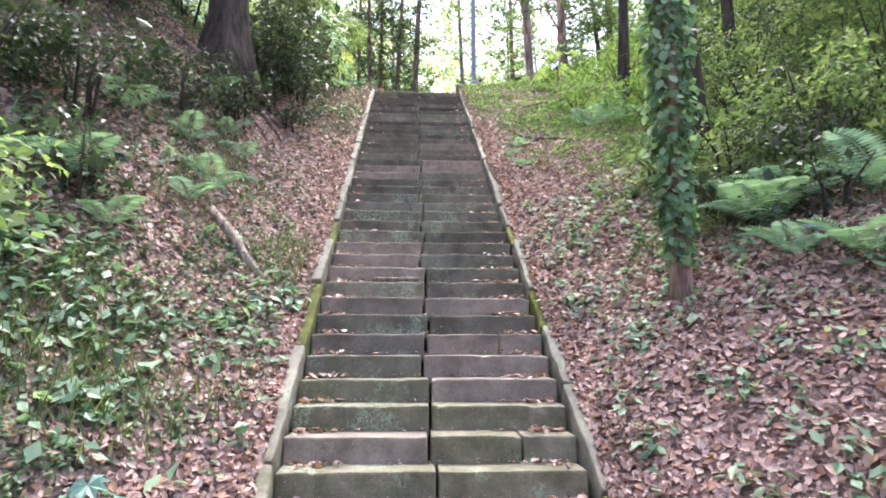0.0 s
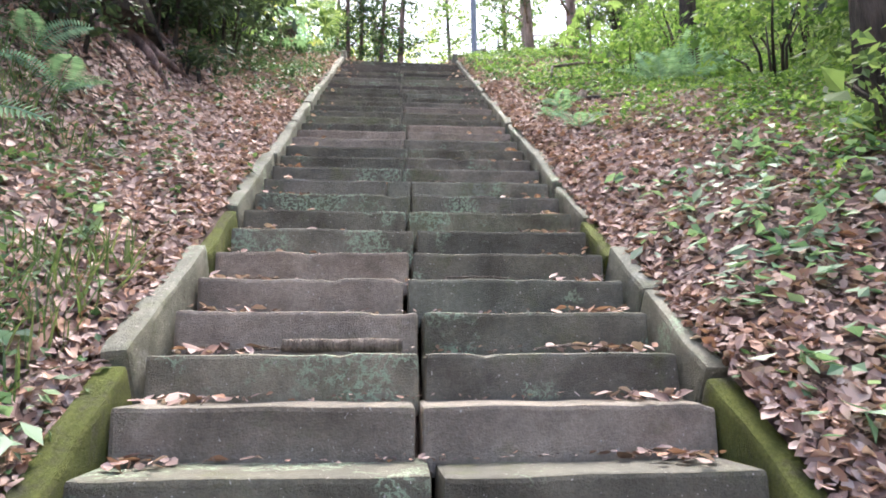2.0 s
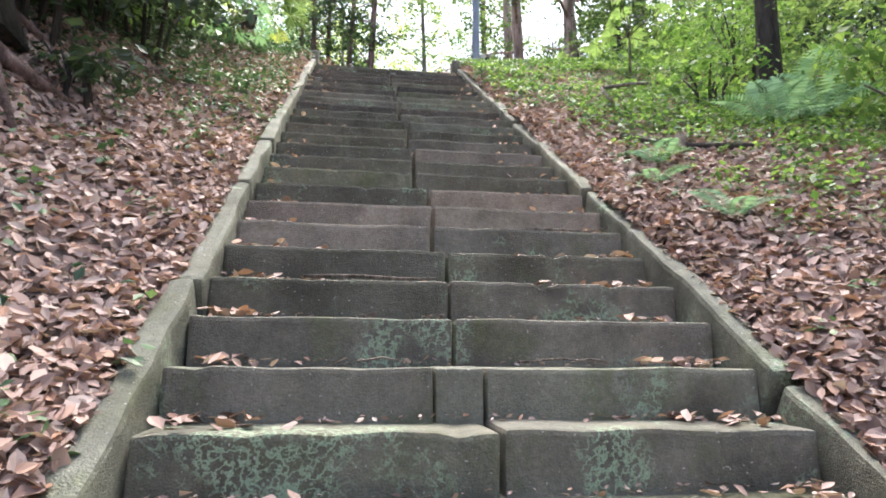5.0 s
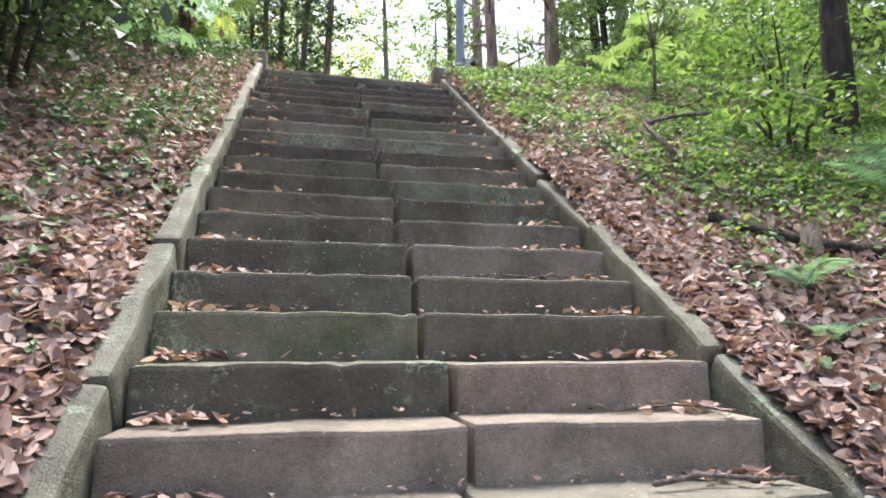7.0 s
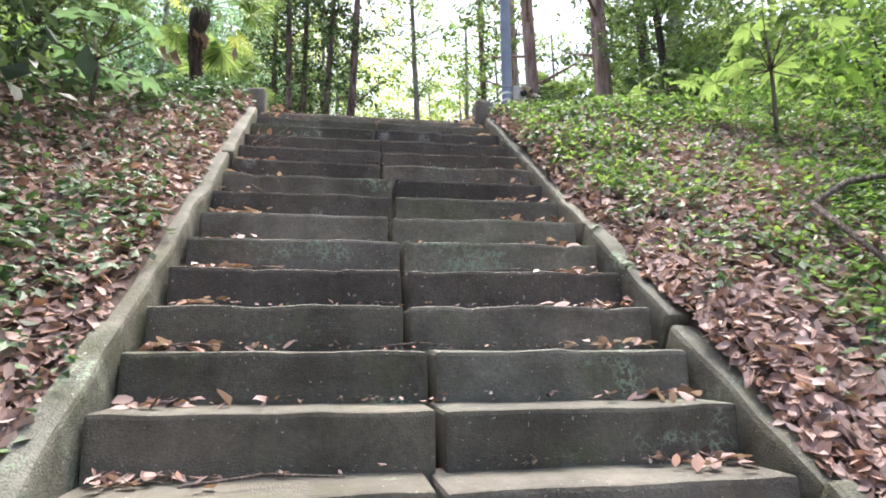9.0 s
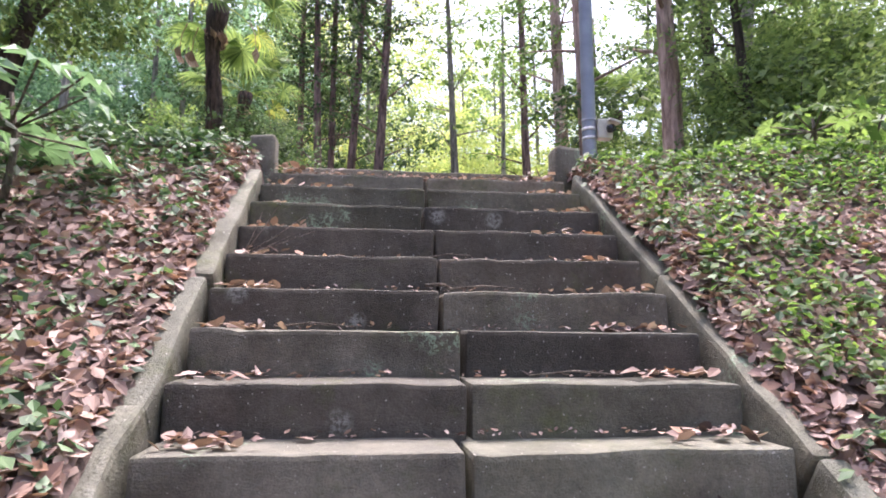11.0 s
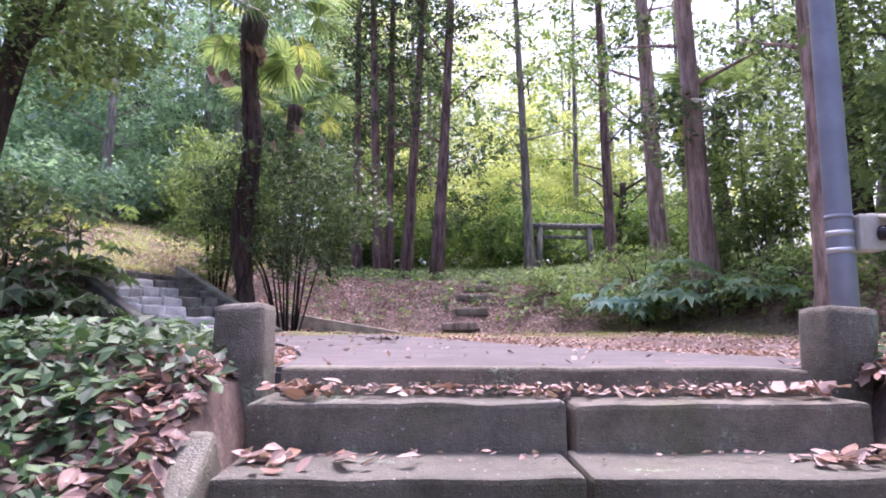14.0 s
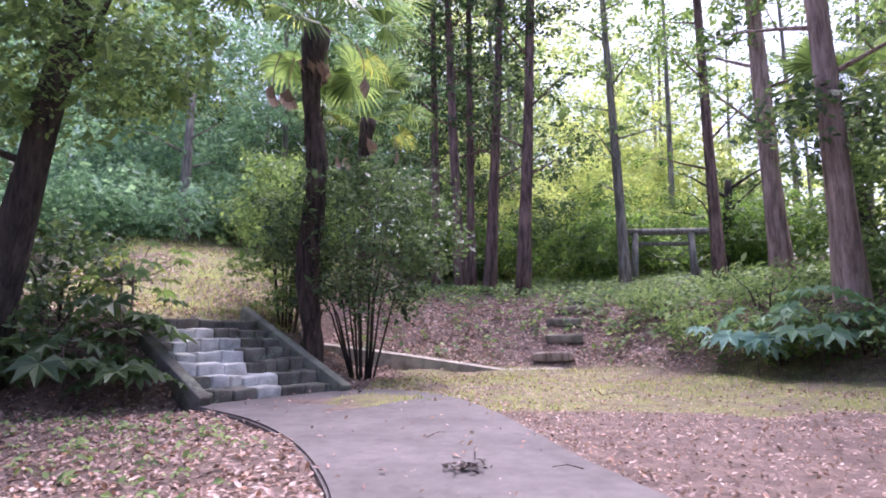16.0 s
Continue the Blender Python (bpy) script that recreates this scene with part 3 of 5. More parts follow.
for z in (0.52, 0.6):
    child("band", mesh_of("band", *tube([(0, 0, z), (0, 0, z + 0.025)], [0.0615, 0.0615], 20), BAND, True), pole, "bright steel band")
child("collar", mesh_of("collar", *tube([(0, 0, 0.68), (0, 0, 0.7)], [0.0605, 0.0605], 20), STEEL, True), pole)
bm = box_bm(0.13, 0.1, 0.17, 0.014)
ob = part("junction_box", bm, PLASTIC, pole, "cream plastic box")
ob.location = (0.122, -0.01, 0.53)
part("bracket", box_bm(0.06, 0.05, 0.05, 0.005), BAND, pole).location = (0.06, 0, 0.58)
hood = part("hood", box_bm(0.1, 0.16, 0.02, 0.006), PLASTIC, ob, "cream hood")
hood.matrix_basis = pose(0.07, -0.03, 0.14, 12, 18, 0)
child("lens", mesh_of("lens", *tube([(0.03, -0.05, 0.08), (0.05, -0.085, 0.075)], [0.035, 0.035], 14), DARKGLASS, True), ob, "dark round lens")

# ---- the small stairs of rubble on the far side of the landing ----
ax, ay = Vector((1.17, 1.6)).normalized()
bl = Vector((-4.02, 21.1, PLAZA_Z))
turn = math.degrees(math.atan2(ay, ax))
small = thing("rubble_stair", "small stairs of rough grey stones, whitened in the middle", "stairs", m=pose(*bl, 0, 0, turn))
W2, R2, T2, N2 = 2.0, 0.142, 0.315, 7
for s in range(N2):
    x = 0.1 - 0.09 * abs(math.sin(s * 5.7))
    k = 0
    while x < W2 - 0.12:
        w = min(0.15 + 0.2 * abs(math.sin(s * 4.1 + k * 2.7)), W2 - 0.1 - x)
        if W2 - 0.1 - x - w < 0.1:
            w = W2 - 0.1 - x
        bm = box_bm(w - 0.012, 0.4, 0.19 + 0.02 * math.sin(k + s), 0.026, 3, 0.03, s * 11 + k)
        r = math.sin(s * 3.17 + k * 9.1) * 437.5
        r -= math.floor(r)
        white = (x - 0.55) ** 2 / 0.28 + (s - 3.0) ** 2 / 10 < 0.9 + (r - 0.5) * 0.8
        ob = part("stone", bm, LIMESTONE if white else WALLSTONE, small, "whitened stone" if white else "", True)
        ob.matrix_basis = pose(x + w / 2, s * T2 + 0.2 + (r - 0.5) * 0.03, (s + 1) * R2 - 0.19 + (r - 0.5) * 0.02, 0, 0, (r - 0.5) * 4)
        x += w
        k += 1
run = N2 * T2 + 0.15
rise = N2 * R2
for x in (0.02, W2 - 0.02):
    L = math.hypot(run, rise)
    bm = box_bm(0.15, L + 0.25, 0.42, 0.02, 5, 0.008, x)
    ob = part("side_wall", bm, WALLSTONE if x < 1 else KERB, small, "sloping concrete side wall", True)
    ob.matrix_basis = pose(x, run / 2 - 0.12, rise / 2 + 0.16, math.degrees(math.atan2(rise, run)), 0, 0) @ pose(0, 0, -0.42)

# ---- the wooden gateway and the log steps up to it ----
gate = thing("wooden_gateway", "weathered grey timber shrine gateway with a hanging rope", "gateway", m=pose(4.75, 37, float(ground_z(4.75, 37)) - 0.1))
gz = 2.15 + 9.9 - float(ground_z(4.75, 37)) + 0.1
child("lintel", mesh_of("lintel", *tube([(-1.35, 0, gz), (0, 0, gz - 0.02), (1.55, 0, gz - 0.03)], [0.12, 0.115, 0.12], 12, 0.1, 3), WEATHERED, True), gate)
child("crossbar", mesh_of("crossbar", *tube([(-1.0, 0, gz - 0.42), (1.0, 0, gz - 0.46)], [0.075, 0.07], 10, 0.1, 5), WEATHERED, True), gate)
for x in (-0.92, 0.95):
    child("post", mesh_of("post", *tube([(x * 1.12, 0, -0.3), (x, 0, gz - 0.05)], [0.13, 0.115], 12, 0.12, x), WEATHERED, True), gate)
child("brace", mesh_of("brace", *tube([(1.45, 0.1, 0.2), (0.95, 0.05, gz - 0.9)], [0.04, 0.035], 8), WEATHERED, True), gate)
rope = [(-0.85 + 1.7 * t, -0.05, gz - 0.5 - 0.55 * math.sin(math.pi * t) + 0.1 * math.sin(5 * t)) for t in np.linspace(0, 1, 14)]
child("rope", mesh_of("rope", *tube(rope, [0.025] * 14, 6), ROPE, True), gate)
logs = thing("log_steps", "rough earth and log steps climbing the bank", "stairs")
for i in range(8):
    t = i / 7
    x, y = 0.35 + 1.45 * t + 0.1 * math.sin(i * 2), 28.3 + 4.3 * t
    z = float(ground_z(x, y)) + 0.15
    bm = box_bm(0.85 - 0.2 * t, 0.34, 0.2, 0.04, 4, 0.03, i)
    ob = part("log_step", bm, LOGWOOD if i % 3 == 0 else STONE, logs, "", True)
    ob.matrix_basis = pose(x, y, z - 0.2, 0, (i % 3 - 1) * 2, -8 + i * 2)

# ---- leaves on the ground ----
def scatter(n, x0, x1, y0, y1, keep):
    x, y = rng.uniform(x0, x1, n), rng.uniform(y0, y1, n)
    ok = rng.uniform(size=n) < keep(x, y)
    return x[ok], y[ok]


def normal_at(x, y):
    e = 0.05
    zx = (ground_z(x + e, y) - ground_z(x - e, y)) / (2 * e)
    zy = (ground_z(x, y + e) - ground_z(x, y - e)) / (2 * e)
    return np.stack([-zx, -zy, np.ones_like(zx)], -1)


def stuff(name, V, F, material, label, category):
    return tagged(new(name, mesh_of(name, V, F, material)), label, category, kind="stuff")


def green_left(x, y):
    """Share of green cover against bare leaf litter on the banks."""
    low = np.clip(1.3 - (y - 4.0) / 4.6, 0, 1) * (x < 0) * np.clip((-x - 1.0) * 1.2, 0.2, 1)
    high = np.clip((y - 9.8) / 3.2, 0, 1) * (x < 0)
    right = np.clip((y - 7.6) / 3.6, 0, 1) * (x > 0) * np.clip((x - 1.25) * 0.8 + np.clip((y - 11) / 3, 0, 1), 0, 1)
    low = low + np.clip((x - 1.8) * 1.3, 0, 1) * np.clip(1.2 - np.abs(y - 7.0) / 2.4, 0, 1)
    far = np.clip((np.abs(x) - 2.5) / 1.0, 0, 1) * 0.8
    patch = np.clip(0.5 + 0.9 * wave(x, y, 1.9, 3) + 0.4 * wave(x, y, 4.3, 8), 0, 1)
    return np.clip((low + high + right + far) * (0.35 + 0.75 * patch), 0.03, 1)


def bank_area(x, y):
    return ((np.abs(x) > 1.07) & (y < 15.6)) * 1.0


X, Y = scatter(300000, -5.0, 6.0, 1.8, 15.8, lambda x, y: bank_area(x, y) * np.clip(1.1 - 0.45 * green_left(x, y), 0.45, 1) * np.clip(1.35 - np.abs(x) / 5.0, 0.25, 1))
n = normal_at(X, Y) + rng.normal(size=(len(X), 3)) * 0.52
P = np.stack([X, Y, ground_z(X, Y) + rng.uniform(0.004, 0.035, len(X))], -1)
V, F = leaf_set(P, rng.uniform(0.025, 0.09, len(X)), n, 0.55, 0.45)
stuff("leaf_litter", V, F, LITTER, "thick pinkish brown fallen leaves on the banks", "fallen leaves")
X = rng.choice([-1.0, 1.0], 9000) * (1.07 + np.abs(rng.normal(size=9000)) * 0.12)
Y = rng.uniform(3.6, 15.2, 9000)
P = np.stack([X, Y, ground_z(X, Y) + rng.uniform(0.006, 0.05, 9000)], -1)
V, F = leaf_set(P, rng.uniform(0.025, 0.075, 9000), np.array([[0, -0.4, 1.0]]) + rng.normal(size=(9000, 3)) * 0.5, 0.55, 0.45)
stuff("leaf_litter", V, F, LITTER, "dry leaves heaped against the kerb stones", "fallen leaves")


def pad_side(x, y):
    pad = outside(x, y, left_edge + right_edge)
    on = pad == 0
    return np.where(on, 0.018, np.where((x < -0.8) & (y < 21.5), 0.95, 0.5 + 0.3 * np.clip(1 - pad / 0.5, 0, 1)) * (1 - 0.6 * grassiness(x, y) * (outside(x, y, PLAZA) < 0.3)))


X, Y = scatter(170000, -8, 7, 15.3, 33, lambda x, y: pad_side(x, y) * (outside(x, y, PLAZA) < 4.5))
P = np.stack([X, Y, np.maximum(ground_z(X, Y), np.where(outside(X, Y, left_edge + right_edge) == 0, pad_z(Y) + 0.01, 0)) + rng.uniform(0.004, 0.03, len(X))], -1)
V, F = leaf_set(P, np.where(X < -0.8, rng.uniform(0.022, 0.065, len(X)), rng.uniform(0.016, 0.05, len(X))), np.array([[0, 0, 1.0]]) + rng.normal(size=(len(X), 3)) * 0.4, 0.52, 0.4)
stuff("leaf_litter", V, F, LITTER, "dry leaves strewn over the landing and its edges", "fallen leaves")

X, Y = scatter(12000, -12, -4.3, 23.3, 34, lambda x, y: np.clip(0.5 + 0.6 * wave(x, y, 1.4, 9), 0.05, 1))
P = np.stack([X, Y, ground_z(X, Y) + rng.uniform(0.006, 0.05, len(X))], -1)
V, F = leaf_set(P, rng.uniform(0.05, 0.12, len(X)), normal_at(X, Y) + rng.normal(size=(len(X), 3)) * 0.4, 0.55, 0.4)
stuff("leaf_litter", V, F, LITTER, "pale fallen leaves on the grassy hillside", "fallen leaves")

X, Y = scatter(30000, -4, 4, 25.5, 33, lambda x, y: (outside(x, y, PLAZA) > 0.05) * np.clip(0.75 + 0.4 * wave(x, y, 2.0, 6), 0.2, 1) * np.clip((4.0 - x) / 2.5, 0, 1))
P = np.stack([X, Y, ground_z(X, Y) + rng.uniform(0.006, 0.04, len(X))], -1)
V, F = leaf_set(P, rng.uniform(0.04, 0.1, len(X)), normal_at(X, Y) + rng.normal(size=(len(X), 3)) * 0.5, 0.55, 0.4)
stuff("leaf_litter", V, F, LITTER, "brown fallen leaves over the bank behind the landing", "fallen leaves")

# leaves caught on the treads, thickest at the ends and along the back
P, S = [], []
for s in range(2, COUNT + 1):
    for k in range(130):
        end = rng.uniform() < 0.45
        x = (rng.choice([-1, 1]) * (0.95 - abs(rng.normal()) * 0.16)) if end else rng.uniform(-0.95, 0.95)
        y = nose_y(s) + (TREAD - abs(rng.normal()) * (0.1 if end else 0.03)) - 0.012
        if y < nose_y(s) + 0.02:
            continue
        P.append((x, y, s * RISE + rng.uniform(0.006, 0.03)))
        S.append(rng.uniform(0.03, 0.085) if end else rng.uniform(0.012, 0.036))
for k in range(420):
    P.append((rng.uniform(-0.92, 0.92), nose_y(44) - abs(rng.normal()) * 0.06 + 0.02, 43 * RISE + rng.uniform(-0.015, 0.015)))
    S.append(rng.uniform(0.015, 0.05))
V, F = leaf_set(P, S, np.array([[0, 0, 1.0]]) + rng.normal(size=(len(P), 3)) * 0.35, 0.55, 0.35)
stuff("leaf_litter", V, F, LITTER, "dry leaves and crumbs caught on the stone treads", "fallen leaves")

# ---- low plants ----
def low_plants(name, n, x0, x1, y0, y1, keep, material, label, size, height, leaves=6, aspect=0.62):
    """Small leafy plants: each a rosette of leaves on short stems."""
    X, Y = scatter(n, x0, x1, y0, y1, keep)
    m = len(X)
    ang = rng.uniform(0, 6.283, (m, leaves))
    rad = rng.uniform(0.2, 1.0, (m, leaves)) * height * 0.8
    px, py = X[:, None] + np.cos(ang) * rad, Y[:, None] + np.sin(ang) * rad
    pz = ground_z(px, py) + rng.uniform(0.25, 1.0, (m, leaves)) * height
    P = np.stack([px, py, pz], -1).reshape(-1, 3)
    out = np.stack([np.cos(ang), np.sin(ang), np.full_like(ang, -0.2)], -1).reshape(-1, 3)
    up = np.array([0, -0.25, 1.0]) + out * 0.35 + rng.normal(size=P.shape) * 0.3
    V, F = leaf_set(P, rng.uniform(size[0], size[1], len(P)), up, aspect, 0.3, out, False)
    stuff(name, V, F, material, label, "ground cover")


low_plants("ivy_cover", 34000, -5.0, 6.0, 2.5, 15.9, lambda x, y: bank_area(x, y) * green_left(x, y) * (0.35 + 0.4 * (x < 0)), GREEN_LOW, "dark green ivy and seedlings over the banks", (0.03, 0.07), 0.11)
low_plants("bright_cover", 32000, 1.15, 9.0, 6.0, 17.5, lambda x, y: np.clip(green_left(x, y) * 1.1 - 0.1, 0, 1) * np.clip(0.58 + 0.45 * wave(x, y, 3.1, 7) + 0.12 * np.clip(11.5 - y, 0, 2), 0.06, 0.85) * np.clip((16.2 - y + 0.8 * wave(x, y, 1.7, 2)) / 1.6, 0, 1), GREEN_BRIGHT, "bright green leafy undergrowth on the slope", (0.03, 0.07), 0.12)
low_plants("seedlings", 1300, -3.6, -1.15, 2.0, 7.6, lambda x, y: np.clip(1.0 - (y - 3.5) / 4, 0, 0.7) * np.clip(0.6 + wave(x, y, 2.2, 5), 0.1, 1) * bank_area(x, y), GREEN_TEAL, "light green seedlings among the leaves", (0.06, 0.15), 0.17, 5)
low_plants("seedlings", 420, 1.2, 3.2, 3.0, 8.0, lambda x, y: 0.7 * bank_area(x, y), GREEN_TEAL, "green seedlings among the fallen leaves", (0.05, 0.12), 0.14, 5)
low_plants("ivy_cover", 1500, -4.2, -1.15, 14.6, 16.5, lambda x, y: np.clip((16.3 - y + 0.6 * wave(x, y, 2.5, 6)) / 1.2, 0, 0.95) * (outside(x, y, left_edge + right_edge) > 0.12) * (np.abs(x + 1.06) > 0.16), GREEN_LOW, "dark ivy round the stone post", (0.03, 0.075), 0.14)
low_plants("seedlings", 700, -6.0, -1.3, 15.8, 20.6, lambda x, y: np.clip(0.25 + 0.8 * wave(x, y, 1.6, 4), 0, 0.8) * (outside(x, y, left_edge + right_edge) > 0.25), GREEN_MID, "small green sprouts in the leaves beside the landing", (0.03, 0.08), 0.08, 5)
low_plants("bank_cover", 9000, -3.6, 12, 22, 40, lambda x, y: np.clip(outside(x, y, PLAZA) - 0.1, 0, 1) * 0.55 * (outside(x, y, PLAZA) < 14) * np.where((x < 1.0) & (y < 33), 0.25, 1), GREEN_MID, "green undergrowth on the bank", (0.08, 0.2), 0.3)


def grass_patch(name, n, x0, x1, y0, y1, keep, label, h0, h1, material):
    X, Y = scatter(n, x0, x1, y0, y1, keep)
    m = len(X)
    lean = rng.normal(size=(m, 2)) * 0.45
    hgt = rng.uniform(h0, h1, (m, 1))
    base = np.stack([X, Y, ground_z(X, Y) - 0.01], -1)
    top = base + np.concatenate([lean * hgt, hgt], 1)
    side = rng.normal(size=(m, 3)) * np.array([1, 1, 0])
    side /= np.linalg.norm(side, axis=1, keepdims=True)
    mid = (base + top) / 2 + np.array([0, 0, 0.12]) * hgt
    V = np.stack([base - side * 0.004, base + side * 0.004, mid + side * 0.004, top, mid - side * 0.004], 1).reshape(-1, 3)
    o = (np.arange(m) * 5)[:, None]
    faces = (o + np.array([[0, 1, 2, 4]])).tolist() + (o + np.array([[4, 2, 3]])).tolist()
    stuff(name, V, faces, material, label, "grass")


grass_patch("grass_tufts", 9000, -2.6, -1.2, 3.0, 8.2, lambda x, y: np.clip(0.2 + 1.1 * wave(x, y, 2.6, 9), 0, 1), "tufts of thin green grass on the bank", 0.08, 0.25, GRASS)
grass_patch("grass_slope", 16000, -12, -4.4, 23.2, 34, lambda x, y: np.clip(0.45 + 0.6 * wave(x, y, 1.1, 5), 0.05, 1), "pale dry grass on the hillside", 0.05, 0.2, GREEN_HAZE)
grass_patch("grass_strip", 26000, -2.6, 7, 19, 28, lambda x, y: grassiness(x, y) * np.clip(0.4 + 0.8 * wave(x, y, 1.5, 2), 0.05, 1) * (outside(x, y, PLAZA) < 0.6), "thin yellow-green grass along the bank", 0.02, 0.07, GREEN_YELLOW)

# ---- trees ----
def trunk_line(h, lean, bend, seed, n=12):
    pts = []
    for i in range(n):
        t = i / (n - 1)
        pts.append((lean[0] * t + bend * math.sin(t * 3 + seed) * 0.5 - bend * 0.5 * math.sin(seed), lean[1] * t + bend * 0.4 * math.cos(t * 2.6 + seed) - bend * 0.4 * math.cos(seed), -0.35 + (h + 0.35) * t))
    return pts


def tree(name, x, y, h, r, lean, bark, crown_mat, label, crown, seed, limbs=7, limb_from=0.45, leaf=(0.12, 0.24), per=26, bend=0.12, flare=1.5, group="", z=None, limb_len=1.6):
    """A tree with tapered trunk, limbs and a crown of clumps. crown: rows of height share, radius, vertical radius, clumps."""
    base = float(ground_z(x, y)) if z is None else z
    t = thing(name, label, "tree", group, pose(x, y, base))
    pts = trunk_line(h, lean, bend, seed)
    radii = [r * ((1 - 0.62 * i / 11) + (flare - 1) * max(0, 1 - i / 1.6)) for i in range(12)]
    child("trunk", mesh_of("trunk", *tube(pts, radii, 14, 0.22, seed), bark, True), t)
    tips = []
    rs = random.Random(seed)
    for i in range(limbs):
        u = limb_from + (0.96 - limb_from) * (i + rs.random() * 0.5) / max(1, limbs)
        k = min(10, int(u * 11))
        p = Vector(pts[k]).lerp(Vector(pts[k + 1]), u * 11 - k)
        a = i * 2.4 + seed
        ln = limb_len * (1.25 - 0.6 * u) * (0.7 + 0.6 * rs.random())
        d = Vector((math.cos(a), math.sin(a), 0.25 + 0.3 * rs.random()))
        line = [p, p + d * ln * 0.35 + Vector((0, 0, 0.05)), p + d * ln * 0.7 + Vector((rs.uniform(-0.1, 0.1), rs.uniform(-0.1, 0.1), 0.1)), p + d * ln]
        wood = [tube(line, [r * 0.22, r * 0.15, r * 0.09, r * 0.03], 6)]
        tips.append((*line[3], 0.45))
        tips.append((*line[2], 0.35))
        for e in (1, 2):
            tw = line[e] + Vector((rs.uniform(-0.6, 0.6), rs.uniform(-0.6, 0.6), rs.uniform(-0.1, 0.4)))
            wood.append(tube([line[e], tw], [r * 0.06, r * 0.015], 5))
            tips.append((*tw, 0.3))
        child("limb", mesh_of("limb", *joined(wood), bark, True), t)
    clumps = [np.array(tips)] if tips and crown else []
    for share, rx, rz, n in crown:
        clumps.append(crown_clumps(lean[0] * share, lean[1] * share, h * share, rx, rz, n, 0.3, 0.6))
    if clumps:
        V, F = foliage(np.concatenate(clumps), per, leaf, 0.5, 2)
        child("crown", mesh_of("crown", V, F, crown_mat), t, kind="stuff")
    return t


def tilt(xb, xt, zb, zt, h):
    return (xt - xb) * h / (zt - zb)


TALL = "tall trees behind the landing"
for i, (x, y, xt, zb, zt, r, bark, cm) in enumerate([
        (-3.05, 36.0, -3.09, 10.31, 20.6, 0.17, BARK_CEDAR, GREEN_DARK),
        (-2.15, 35.0, -2.55, 10.04, 20.0, 0.19, BARK_CEDAR, GREEN_DARK),
        (-1.85, 35.6, -1.95, 10.04, 20.0, 0.16, BARK_CEDAR, GREEN_DARK),
        (-1.26, 35.0, -0.82, 9.99, 19.9, 0.19, BARK_CEDAR, GREEN_DARK),
        (-0.19, 34.2, 0.27, 9.75, 19.4, 0.21, BARK_CEDAR, GREEN_DARK),
        (3.29, 36.0, 3.0, 9.94, 19.2, 0.18, BARK_GREY, GREEN_MID),
        (5.98, 35.0, 5.89, 10.11, 19.5, 0.2, BARK_CEDAR, GREEN_BRIGHT),
        (6.28, 31.0, 6.03, 9.68, 17.3, 0.26, BARK_PINK, GREEN_MID)]):
    h = 14.5 + (i * 37 % 5) * 0.5
    tree("cedar_tree" if i < 5 else "tall_tree", x, y, h, r, (tilt(x, xt, zb, zt, h), 0), bark, cm,
         "tall straight reddish-barked conifer with bare lower trunk" if i < 5 else "tall slender broadleaf tree with thin branches",
         [(0.45, 1.3, 1.6, 12), (0.62, 1.6, 1.7, 22), (0.78, 1.8, 2.0, 24), (0.93, 1.4, 1.4, 12)], 3 + i, 12, 0.24, (0.1, 0.24), 26, 0.14, 1.35, TALL, limb_len=2.2)

tree("broadleaf_tree", 5.06, 25.3, 11.5, 0.25, (tilt(5.06, 4.79, 8.78, 14.2, 11.5), 0), BARK_PINK, GREEN_DARK, "large pale-barked tree with dark evergreen leaves", [(0.31, 1.3, 0.8, 34), (0.7, 2.6, 1.6, 26), (0.9, 2.4, 1.4, 22)], 31, 8, 0.4, (0.12, 0.22), 24, 0.1, 1.2, limb_len=2.6)
tree("broadleaf_tree", 5.55, 22.2, 10.5, 0.24, (0.1, 0.2), BARK_PINK, GREEN_DARK, "pale-barked tree leaning a little beside the landing", [(0.75, 2.2, 1.4, 20), (0.92, 2.0, 1.2, 14)], 33, 8, 0.42, (0.12, 0.22), 24, 0.22, 1.5, limb_len=2.4)
tree("broadleaf_tree", 7.6, 23.8, 11, 0.24, (1.9, 0.4), BARK_GREY, GREEN_DARK, "slanting grey-barked tree in the shade", [(0.6, 2.0, 1.6, 18), (0.85, 2.4, 1.6, 22)], 35, 7, 0.35, (0.12, 0.22), 24, 0.15, 1.4, limb_len=2.4)
tree("broadleaf_tree", 8.8, 26.0, 12, 0.22, (-0.4, 0.4), BARK_DARK, GREEN_DARK, "dark-trunked evergreen tree in deep shade", [(0.35, 2.0, 1.6, 18), (0.6, 2.4, 1.8, 24), (0.85, 2.2, 1.6, 18)], 37, 8, 0.25, (0.12, 0.24), 24, 0.15, 1.4, limb_len=2.4)
tree("evergreen_tree", 6.9, 21.6, 7.0, 0.13, (-0.3, 0.1), BARK_DARK, GREEN_OLIVE, "bushy evergreen with layered leafy boughs beside the landing", [(0.42, 1.2, 0.8, 46), (0.62, 1.6, 0.9, 60), (0.85, 1.4, 0.8, 40)], 39, 8, 0.3, (0.07, 0.14), 46, 0.15, 1.4, limb_len=1.9)
tree("leaning_tree", -6.5, 20.9, 7.5, 0.22, (2.2, -0.8), BARK_DARK, GREEN_OLIVE, "leaning dark-trunked tree with drooping leafy branches", [(0.48, 1.7, 0.75, 120), (0.66, 2.1, 0.9, 130), (0.9, 2.2, 0.9, 70)], 41, 9, 0.35, (0.06, 0.12), 46, 0.3, 1.4, limb_len=2.4)

